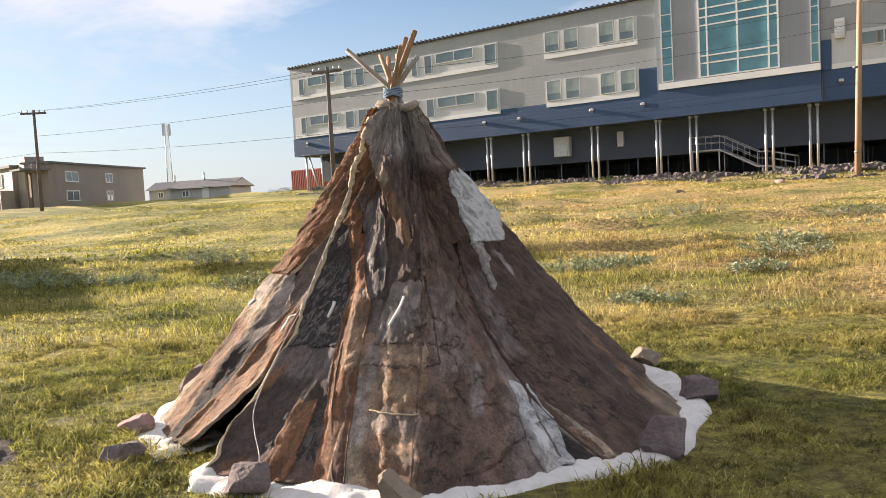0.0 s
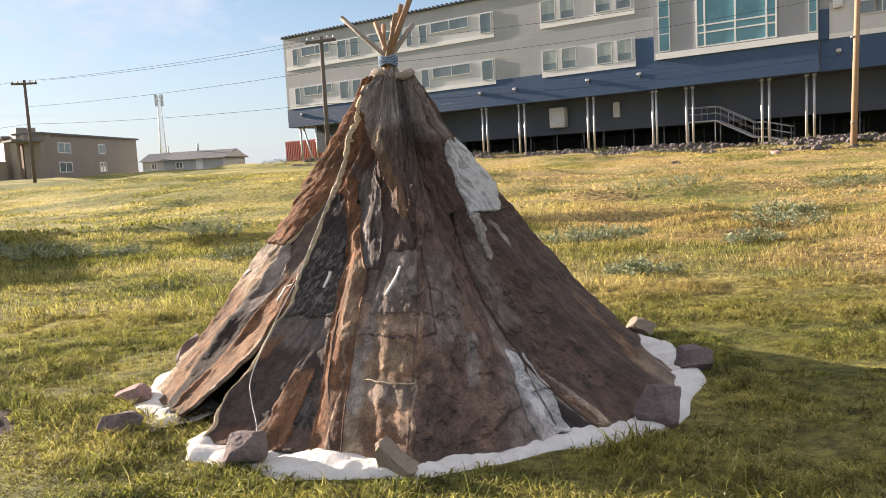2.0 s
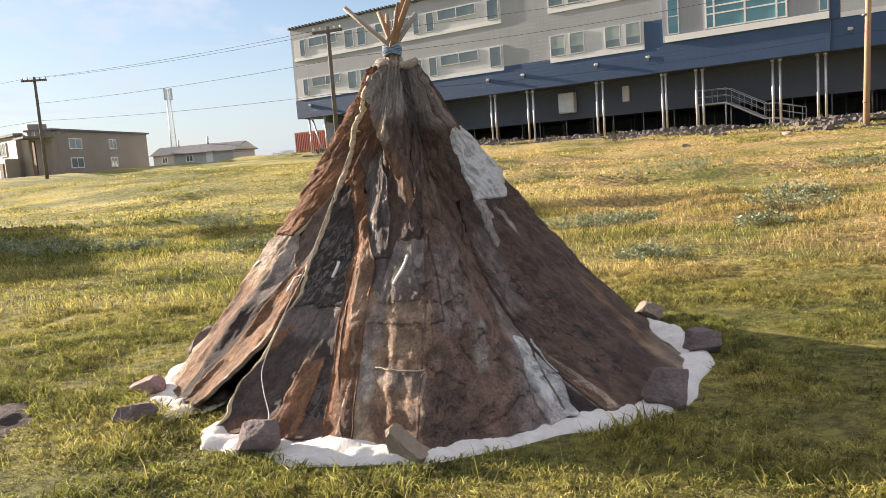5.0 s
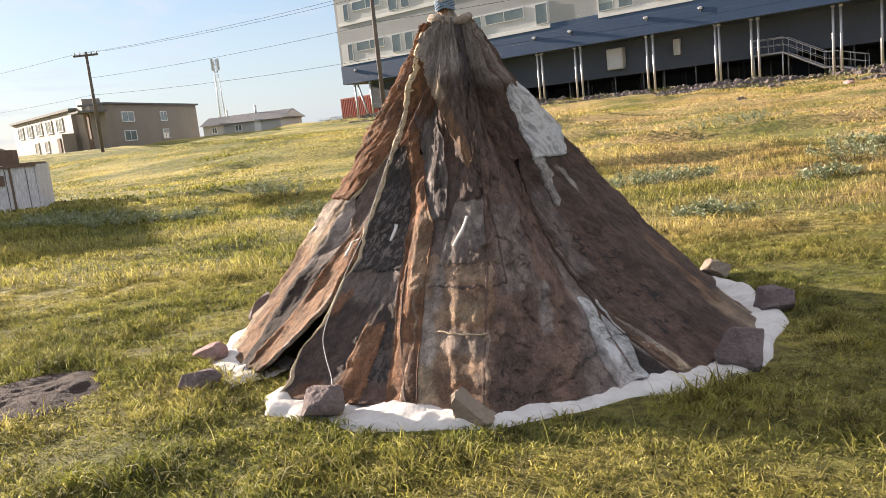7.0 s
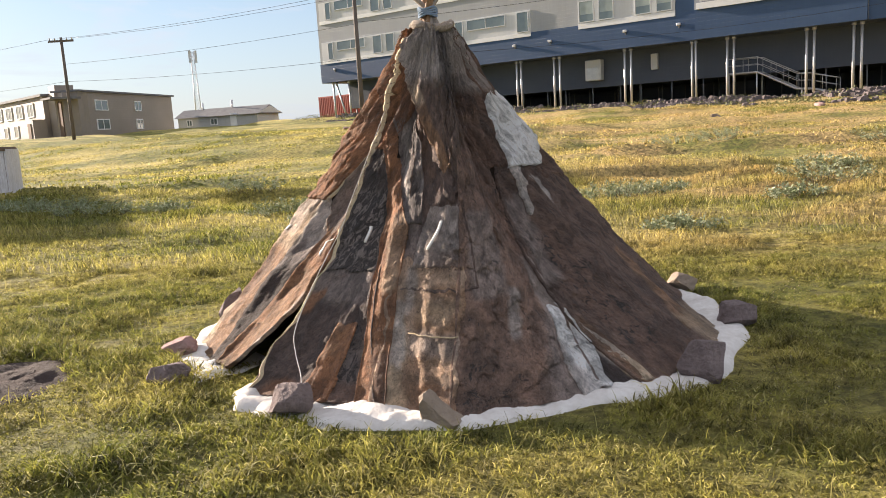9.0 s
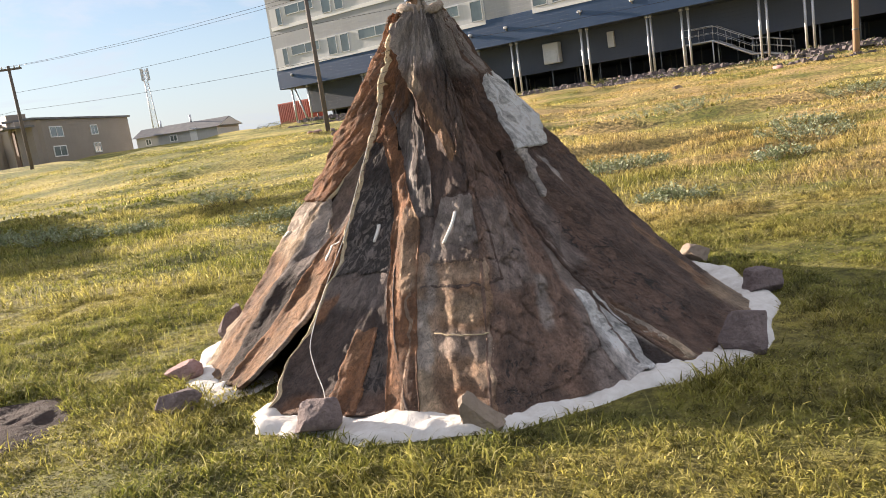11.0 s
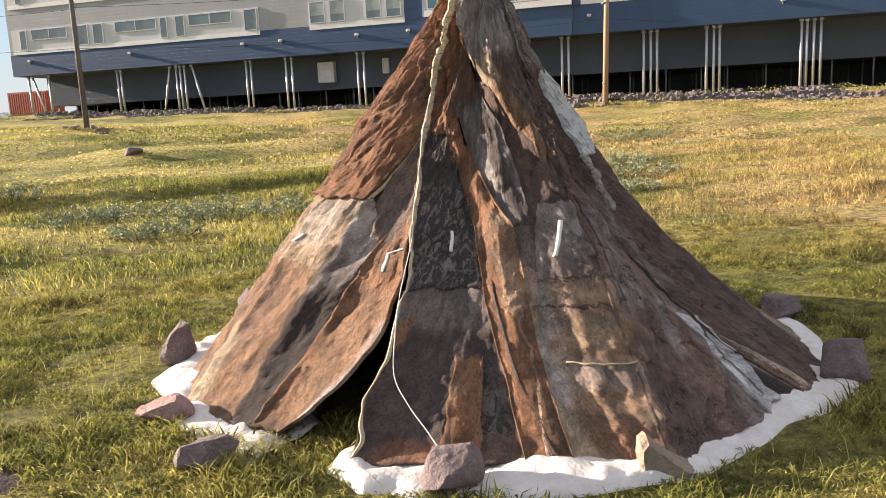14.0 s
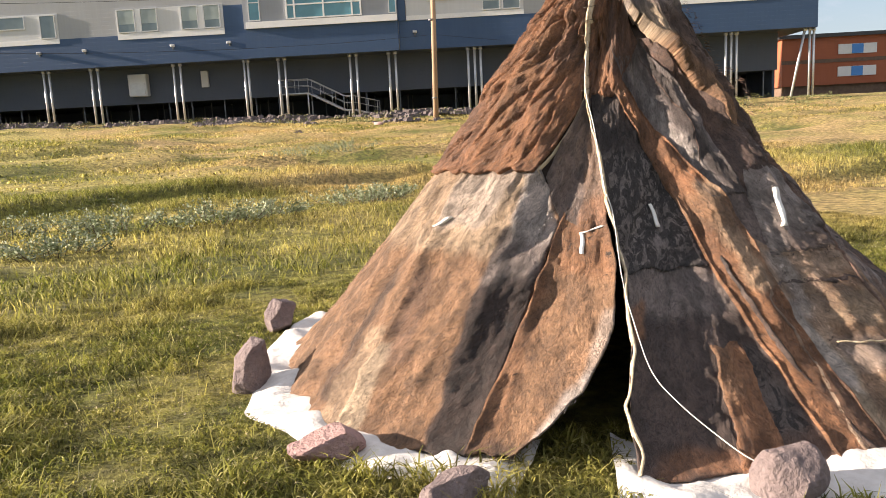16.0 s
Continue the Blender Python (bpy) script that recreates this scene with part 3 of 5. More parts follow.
# ---- the other houses ----
def house_window(parent, x0, x1, z0, z1, y, panes=2):
    w = part("window", add_box(bmesh.new(), x0, x1, y - 0.05, y, z0, z1), M_GLASS, parent)
    bm = bmesh.new()
    for a, b, c, d in ((x0 - .1, x1 + .1, z0 - .1, z0), (x0 - .1, x1 + .1, z1, z1 + .1), (x0 - .1, x0, z0, z1), (x1, x1 + .1, z0, z1)):
        add_box(bm, a, b, y - 0.09, y, c, d)
    for i in range(1, panes):
        c = x0 + (x1 - x0) * i / panes
        add_box(bm, c - 0.04, c + 0.04, y - 0.08, y, z0, z1)
    part("frame", bm, M_WHITE, w)


def apartment_block():
    root = empty("apartment_block", pose(-38.0, 77.0, 0), label="two-storey beige clad apartment block on short piles", category="building")
    # the long face that runs away from the meadow, and the wing that turns off at its near end
    main = empty("main_block", pose(-2.4, 3, 0, 0, 0, 84))
    main.parent = root
    box("wall", (0, 20.1, 0, 2.6, 2.6, 7.25), M_BEIGE, main)
    box("roof", (-0.2, 20.4, -0.25, 2.9, 7.25, 7.45), M_SHINGLE, main)
    box("wall_base", (0.2, 19.9, 0.3, 2.4, 1.2, 2.6), M_OLDWOOD, main)
    for x, w in ((3.0, 2.2), (11.0, 1.3)):
        for z in (3.4, 5.45):
            house_window(main, x, x + w, z, z + 0.95, 0)
    for x in (4.0, 8.0, 15.5):
        tube("bracing", [(x, -0.3, 1.9), (x + 1.6, -0.3, 2.5)], 0.1, M_RED, main)
    wing = empty("wing", pose(-24.1, 21, 0, 0, 0, -43.4))
    wing.parent = root
    box("wall", (0, 23.2, 0, 4, 2.5, 7.1), M_BEIGE, wing)
    box("roof", (-0.3, 23.5, -0.3, 4.2, 7.1, 7.35), M_SHINGLE, wing)
    box("wall_base", (0.3, 22.9, 0.3, 3.8, 1.2, 2.5), M_OLDWOOD, wing)
    box("stair_tower", (23.2, 27.6, 0.5, 3.0, 2.3, 7.2), M_BEIGE, wing)
    box("stair_head", (23.6, 25.4, 0.6, 2.5, 7.2, 8.1), M_BEIGE, wing)
    box("porch_roof", (25.6, 28.6, -1.0, 2.0, 6.5, 6.7), M_SHINGLE, wing)
    box("door_leaf", (25.9, 27.3, 0.38, 0.49, 2.4, 6.3), M_OLDWOOD, wing, "dark recessed entrance")
    box("porch", (20.4, 23.6, -1.4, 0, 2.1, 4.7), M_BEIGE, wing)
    box("porch_door", (22.0, 23.0, -1.48, -1.41, 2.2, 4.3), M_OLDWOOD, wing)
    box("end_annex", (-3.2, -0.02, 1.0, 4.0, 2.5, 7.6), M_BEIGE, wing)
    for k in range(5):
        house_window(wing, 2.4 + k * 3.9, 4.4 + k * 3.9, 5.2, 6.5, 0)
        if k < 3:
            house_window(wing, 8.6 + k * 3.9, 9.9 + k * 3.9, 3.1, 4.3, 0, 1)


def gable_house(m, w, d, h, rise, wall, label):
    root = empty("house", m, label=label, category="house")
    box("wall", (0, w, 0, d, -0.5, h), wall, root)
    bm = bmesh.new()
    o = 0.4
    vs = [bm.verts.new(p) for p in ((-o, -o, h - .1), (w + o, -o, h - .1), (w + o, d + o, h - .1), (-o, d + o, h - .1), (-o, d / 2, h + rise), (w + o, d / 2, h + rise))]
    for f in ((0, 1, 5, 4), (2, 3, 4, 5), (1, 2, 5), (3, 0, 4), (0, 3, 2, 1)):
        bm.faces.new([vs[i] for i in f])
    part("roof", bm, M_SHINGLE, root)
    bm = bmesh.new()
    vs = [bm.verts.new(p) for p in ((w + o + .01, -o + .1, h), (w + o + .01, d + o - .1, h), (w + o + .01, d / 2, h + rise - .12))]
    bm.faces.new(vs)
    part("gable", bm, wall, root)
    house_window(root, w * 0.22, w * 0.32, h * 0.4, h * 0.75, 0)
    box("door_leaf", (w * 0.55, w * 0.55 + 0.9, -0.06, 0, -0.2, 1.9), M_WHITE, root)
    tube("chimney", [(w * 0.4, d * 0.5, h + rise * 0.5), (w * 0.4, d * 0.5, h + rise + 0.9)], 0.14, M_STEEL, root)


apartment_block()
gable_house(pose(-34.0, 97.0, 2.7, 0, 0, -14), 8.2, 5.5, 1.75, 1.0, M_HOUSE, "low pale grey house with a shallow gable roof")
gable_house(pose(-41.5, 110.0, 2.9, 0, 0, -8), 6.5, 5.5, 1.9, 1.1, M_HOUSE, "small pale house beyond the apartment block")


def radio_mast():
    root = empty("radio_mast", pose(-56, 160, 3.0), label="tall grey lattice radio mast with panel antennas", category="mast")
    for k in range(3):
        a = k * 2.094 + 0.4
        tube("mast_leg", [(0.9 * math.cos(a), 0.9 * math.sin(a), -1), (0.35 * math.cos(a), 0.35 * math.sin(a), 16.5)], 0.09, M_STEEL, root, n=6)
    bm = bmesh.new()
    for i in range(22):
        z0, z1 = i * 0.75, i * 0.75 + 0.75
        for k in range(3):
            a, b = k * 2.094 + 0.4, (k + 1) * 2.094 + 0.4
            r0, r1 = 0.9 - 0.55 * z0 / 17, 0.9 - 0.55 * z1 / 17
            add_tube(bm, [(r0 * math.cos(a), r0 * math.sin(a), z0), (r1 * math.cos(b), r1 * math.sin(b), z1)], 0.04, 4)
    part("lattice", bm, M_STEEL, root)
    for k in range(3):
        a = k * 2.094 + 0.2
        box("antenna", (0.75 * math.cos(a) - .2, 0.75 * math.cos(a) + .2, 0.75 * math.sin(a) - .12, 0.75 * math.sin(a) + .12, 14.2, 16.6), M_STEEL, root)


radio_mast()


def utility_pole(x, y, z0, top, r, material, label, cross=True, turn=0.0, lean=(0, 0)):
    root = empty("utility_pole", pose(x, y, z0, 0, 0, turn), label=label, category="utility pole")
    h = top - z0
    tube("pole", [(0, 0, -0.4), (lean[0] * 0.5, lean[1] * 0.5, h * 0.5), (lean[0], lean[1], h)], [r, r * 0.88, r * 0.75], material, root, n=10)
    if cross:
        box("crossarm", (-0.95 + lean[0], 0.95 + lean[0], -0.13 + lean[1], -0.02 + lean[1], h - 0.35, h - 0.2), material, root)
        for k in (-0.85, -0.45, 0.45, 0.85):
            tube("insulator", [(k + lean[0], -0.08 + lean[1], h - 0.2), (k + lean[0], -0.08 + lean[1], h - 0.02)], 0.05, M_STEEL, root, n=6)
    return root


utility_pole(-31.0, 60.0, 1.95, 9.9, 0.14, M_DARKTIMBER, "dark wooden utility pole with a crossarm", True, 4)
utility_pole(-6.3, 45.4, 1.3, 9.4, 0.15, M_DARKTIMBER, "thin dark wooden utility pole in front of the building", True, -20)
rp = utility_pole(26.3, 49.3, 1.05, 13.5, 0.2, M_TIMBER, "bare round timber utility pole", False, 0, (0.25, -0.2))
for z in (1.9, 7.2):
    tube("band", [(0.03, -0.02, z), (0.03, -0.02, z + 0.1)], 0.22, M_DARKSTEEL, rp)


def wire(a, b, sag):
    pts = []
    for k in range(25):
        t = k / 24
        p = Vector(a).lerp(Vector(b), t)
        p.z -= sag * 4 * t * (1 - t)
        pts.append(p)
    tagged(tube("power_line", pts, 0.010, M_BLACK, None, n=5), "thin black overhead power line", "power line", "overhead lines")


for dx, dz in ((-0.9, -0.1), (0.85, -0.1)):
    wire((-31 + dx, 60, 9.9 + dz), (-6.3 + dx, 45.4, 9.3 + dz), 0.25)
wire((-31, 60, 6.6), (-6.3, 45.4, 5.6), 0.2)
wire((-31, 60, 7.9), (-6.3, 45.4, 7.5), 0.2)
wire((-31.9, 60, 9.8), (-75, 82, 10.5), 0.5)
wire((-31, 60, 6.6), (-75, 82, 7.5), 0.5)
for z0, z1 in ((8.9, 12.3), (7.6, 11.0), (5.6, 7.3)):
    wire((-6.3, 45.4, z0), (26.4, 49.2, z1), 0.5)
    wire((26.4, 49.2, z1), (85, 60, z1 + 1.5), 0.8)


def container():
    c, s = math.cos(FA), math.sin(FA)
    root = empty("shipping_container", pose(FX + c * -49.8 - s * 8, FY + s * -49.8 + c * 8, 3.2, 0, 0, math.degrees(FA)), label="weathered red steel shipping container", category="container")
    box("container_body", (0, 5.2, 0, 2.4, 0, 2.7), M_RED, root, "", 0.03)
    for k in range(17):
        box("rib", (0.1 + k * 0.3, 0.25 + k * 0.3, -0.05, 0.02, 0.15, 2.55), M_RED, root)


container()


def red_building():
    c, s = math.cos(FA), math.sin(FA)
    root = empty("red_building", pose(FX + c * 49 - s * 20, FY + s * 49 + c * 20, 0, 0, 0, math.degrees(FA)), label="rust-red clad building with white and blue window panels", category="building")
    box("wall", (-1, 26, 0, 12, 3.0, 7.6), M_RUST, root)
    box("roof", (-1.4, 26.4, -0.4, 12.4, 7.6, 7.95), M_ROOF, root)
    box("band", (-1.05, 26.05, -0.05, 0, 5.15, 5.5), M_OLDWOOD, root)
    box("wall_base", (-0.6, 25.6, 0.3, 11.7, 1.2, 3.0), M_OLDWOOD, root)
    for x in (4.4, 13.0, 20.0):
        for z in (5.9, 3.75):
            w = box("window", (x, x + 3.7, -0.08, 0, z, z + 0.95), M_WHITE, root)
            box("pane", (x + 1.3, x + 2.4, -0.11, -0.07, z + 0.02, z + 0.93), M_BLUEPANEL, w)


red_building()


def shed():
    root = empty("shed", pose(-13.95, 22.7, 0.04, 0, 0, 24), label="small shed of peeling white-painted boards with a dark flat roof", category="shed")
    rs = random.Random(4)
    box("wall", (-3.6, 0, 0.05, 3.0, -0.3, 1.62), M_OLDWOOD, root)
    # the taller part behind it, under a sloping roof; its unseen ridge is raised for the shadow
    bm = bmesh.new()
    front = [bm.verts.new(p) for p in ((-7.0, 0.6, -0.3), (-1.9, 0.6, -0.3), (-1.9, 0.6, 2.15), (-4.4, 0.6, 3.3), (-7.0, 0.6, 2.6))]
    back = [bm.verts.new((v.co.x, 6.0, v.co.z)) for v in front]
    bm.faces.new(front)
    bm.faces.new(back[::-1])
    for i in range(5):
        bm.faces.new((front[i], back[i], back[(i + 1) % 5], front[(i + 1) % 5]))
    part("tall_part", bm, M_WOODWHITE, root)
    for (xa, za), (xb, zb) in (((-4.4, 3.36), (-1.6, 2.07)), ((-7.3, 2.57), (-4.4, 3.36))):
        bm = bmesh.new()
        q = [bm.verts.new((x, y, z + dz)) for dz in (0, 0.1) for x, y, z in ((xa, 0.3, za), (xb, 0.3, zb), (xb, 6.3, zb), (xa, 6.3, za))]
        for f in ((0, 1, 2, 3), (7, 6, 5, 4), (0, 4, 5, 1), (1, 5, 6, 2), (2, 6, 7, 3), (3, 7, 4, 0)):
            bm.faces.new([q[i] for i in f])
        part("roof", bm, M_OLDWOOD, root)
    # unseen tall block and roof, added to cast a long shadow over the meadow
    box("shadow_annex", (-9.6, -7.02, 2.4, 8.0, -0.3, 4.7), M_WOODWHITE, root)
    box("roof", (-9.8, -7.0, 2.2, 8.2, 4.7, 4.82), M_OLDWOOD, root)
    x = -3.6
    while x < -0.02:
        w = min(rs.uniform(0.5, 0.62), -x)
        box("board", (x + 0.012, x + w - 0.012, -rs.uniform(0.0, 0.02), 0.05, -0.28, 1.66 - 0.03 * (x + 3.6)), M_WOODWHITE, root)
        x += w
    box("side_board", (0, 0.05, 0.02, 3.0, -0.28, 1.55), M_WOODWHITE, root)
    box("roof", (-3.8, -1.3, -0.2, 3.2, 1.72, 1.95), M_OLDWOOD, root, "dark overhanging roof")
    box("trim_board", (-1.85, 0.06, -0.06, 0.0, 1.5, 1.58), M_OLDWOOD, root)
    box("vent", (-1.25, -0.85, -0.05, 0.01, 1.0, 1.3), M_OLDWOOD, root)
    box("hatch", (-1.4, -0.6, 0.6, 1.6, 1.6, 2.05), M_OLDWOOD, root)
    for x in (-1.85, -0.7):
        box("batten", (x, x + 0.06, -0.05, 0.0, -0.25, 1.58), M_OLDWOOD, root)


shed()


# ---- the skin tent ----
KNOTS = np.array([0, 25, 60, 100, 140, 165, 182, 200, 214, 226, 244, 252, 258, 266, 274, 283, 292, 301, 312, 325, 338, 350, 360.0])
SKIN_R = np.array([1.80, 2.04, 1.90, 1.71, 1.76, 1.69, 1.77, 1.79, 1.70, 1.78, 1.74, 1.74, 1.77, 1.88, 1.97, 1.88, 1.88, 1.86, 2.00, 1.96, 2.00, 1.88, 1.80])
SKIN_P = np.array([1.18, 1.34, 1.24, 1.18, 1.30, 1.00, 1.16, 1.30, 1.62, 1.58, 1.72, 1.56, 1.40, 1.50, 1.38, 1.36, 1.55, 2.05, 2.15, 1.72, 1.80, 1.42, 1.18])
TOP_R, CX0, CY0, CX1, CY1 = 0.115, -0.321, 5.727, -0.287, 5.529


def ridge_line(zs, degs):
    return lambda z: np.interp(z, zs, degs)


STRIP = ridge_line([0.0, 0.2, 0.4, 0.65, 0.87, 1.05, 1.24, 1.45], [258.5, 257.5, 256, 255, 253.5, 249, 240, 226])
SPINE = ridge_line([0.0, 0.35, 0.65, 1.0, 1.5, 2.1], [273, 274.5, 277, 280, 284, 290])
EDGE = ridge_line([0.0, 0.5, 0.9, 1.0, 1.14, 1.36, 1.6, 1.78, 1.96, 2.1], [229, 230, 226, 224.6, 221.4, 213, 206.8, 204.7, 201.6, 200])
RIGHT = ridge_line([0.0, 0.12, 0.27, 0.4, 0.55, 0.7, 0.95, 1.2, 1.7], [307, 306, 304, 303, 304, 306, 316, 323, 352])
FLAP = ridge_line([1.15, 1.25, 1.4, 1.6, 1.74, 1.9, 2.1], [276, 274, 266.4, 254, 238, 222, 208])
FAR = ridge_line([0.0, 0.23, 0.45, 0.67, 0.95, 1.25], [325, 323, 324, 327, 329, 336])
LEFT = ridge_line([0.0, 0.2, 0.4, 0.6, 0.8, 1.2, 2.0], [189, 189, 187, 184, 182, 180, 178])


def bell(x, w):
    return np.exp(-(x / w) ** 2)


def folds(deg, z):
    """Metres by which the hides stand out from the stretched cone: strip edges, loose flaps and crumples."""
    v = np.clip(z / TH, 0, 1)
    k = 1 - v * 0.75
    d = 0.035 * bell(deg - STRIP(z), 3.0) + 0.022 * bell(deg - EDGE(z), 2.4) - 0.03 * bell(deg - STRIP(z) - 6.5, 3.0) + 0.04 * bell(deg - 244.5, 2.4) * smoothstep(0.5, 0.3, z)
    d = d + 0.03 * bell(deg - RIGHT(z), 2.6) - 0.03 * bell(deg - RIGHT(z) - 7, 4) + 0.025 * bell(deg - FAR(z), 4) + 0.03 * bell(deg - SPINE(z), 2.5)
    d = d + 0.03 * bell(deg - LEFT(z), 3.5) - 0.02 * bell(deg - LEFT(z) - 9, 5) + 0.03 * bell(deg - 170, 4) - 0.02 * bell(deg - 176, 3)
    d = d + 0.04 * bell(deg - 292, 3) * smoothstep(1.0, 0.4, z) - 0.05 * bell(deg - 299, 2.5) * smoothstep(0.6, 0.15, z)
    for c in (20, 55, 90, 125):
        d = d + 0.04 * bell(deg - c, 6)
    s = deg - FLAP(z)
    d = d + 0.06 * np.where(s < 0, bell(s, 2.2), bell(s, 12)) * smoothstep(1.12, 1.3, z) * smoothstep(2.1, 1.9, z)
    d = d * k
    # creases that run down the slope, and crumples
    d = d + 0.022 * (fbm(deg * 0.28, z * 1.3 + 5, 1, 3) - 0.5) * 2 * k
    d = d + 0.026 * (fbm(deg * 0.10 * (1.2 - v) + z * 4.0, z * 6.0 - deg * 0.05, 2, 4) - 0.5) * 2
    d = d + 0.016 * (fbm(deg * 0.5, z * 16.0, 3, 3) - 0.5) * 2
    # crumpled, matted fur on the front hides
    front = smoothstep(272, 276, deg) * smoothstep(322, 305, deg) * smoothstep(0.0, 0.1, z)
    crease = np.abs(fbm(deg * 0.22 + z * 3, z * 8.0 - deg * 0.06, 6, 3) - 0.5)
    d = d + front * (0.026 * (fbm(deg * 0.20 - z * 4, z * 5.5, 7, 3) - 0.5) * 2 - 0.022 * bell(crease, 0.035))
    red = smoothstep(0.95, 1.2, z) * smoothstep(228, 212, deg) * smoothstep(120, 150, deg)
    bend = 2.5 * fbm(deg * 0.05, z * 2.4, 7, 2)
    d = d + red * (0.05 * (fbm(deg * 0.055 + z * 3 + bend, z * 3.2 - deg * 0.05 + bend, 4, 4) - 0.5) * 2 - 0.025 * bell(np.abs(fbm(deg * 0.07 + bend, z * 4 - deg * 0.06, 8, 3) - 0.5), 0.03))
    fluff = bell(deg - 269, 5) * smoothstep(0.62, 0.52, z) * smoothstep(-0.05, 0.15, z)
    d = d + fluff * (0.02 + 0.035 * (fbm(deg * 0.5 + 9, z * 14, 5, 3) - 0.5) * 2)
    return d


def skin(deg, z, lift=0.0):
    """A place on the tent's surface, by degrees round it and height."""
    deg, z = np.asarray(deg, float), np.asarray(z, float)
    a = np.radians(deg)
    v = np.clip(z / TH, 0, 1)
    R = sum(np.interp(np.mod(deg + o, 360), KNOTS, SKIN_R) for o in (-2, 0, 2)) / 3
    p = sum(np.interp(np.mod(deg + o, 360), KNOTS, SKIN_P) for o in (-2, 0, 2)) / 3
    r = TOP_R + (R - TOP_R) * (1 - v) ** p + folds(np.mod(deg, 360), z) + lift
    return np.stack([CX0 + (CX1 - CX0) * v + np.cos(a) * r, CY0 + (CY1 - CY0) * v + np.sin(a) * r, z + 0.006 + 0 * a + lift * 0.5], -1)


# colours of the hides: browns, worn greys, cream and white fields with ragged edges; some marks paint sunlight and
# crease shade
C_BROWN, C_RED, C_DARK = (0.160, 0.092, 0.064), (0.30, 0.142, 0.068), (0.042, 0.028, 0.024)
C_GREY, C_PALE, C_WHITE = (0.31, 0.255, 0.23), (0.54, 0.48, 0.44), (0.86, 0.84, 0.82)
C_CREAM, C_TAN = (0.54, 0.41, 0.28), (0.285, 0.160, 0.086)


def hide_colour(deg, z, base, marks, speck):
    """Colour of one hide, and in the fourth channel how thickly dark tufts cover it.
    A mark: z low, z high, its sides in degrees at its foot and at its head, softness, colour, strength, dark tufts."""
    deg, z = np.asarray(deg, float), np.asarray(z, float)
    wz = z + 0.06 * (fbm(deg * 0.35, z * 9, 0, 3) - 0.5)
    wd = deg + 2.4 * (fbm(deg * 0.3 + 50, z * 12, 1, 4) - 0.5)
    col = np.broadcast_to(np.array((*base, speck)), deg.shape + (4,)).copy()
    for z0, z1, a0, a1, b0, b1, soft, c, k, tufts in marks:
        soft = soft * 0.6
        t = np.clip((wz - z0) / (z1 - z0), 0, 1)
        lo, hi = a0 + (b0 - a0) * t, a1 + (b1 - a1) * t
        zs = min(0.05, 0.014 * soft + 0.006)
        w = smoothstep(lo - soft, lo + soft, wd) * smoothstep(hi + soft, hi - soft, wd) * smoothstep(z0 - zs, z0 + zs, wz) * smoothstep(z1 + zs, z1 - zs, wz)
        w = (w * k)[..., None]
        col = col * (1 - w) + np.array((*c, tufts)) * w
    clump = fbm(deg * 0.42 + z * 5, z * 15 - deg * 0.2, 8, 4)
    col[..., :3] *= (0.72 + 0.52 * smoothstep(0.34, 0.66, clump))[..., None]
    return col


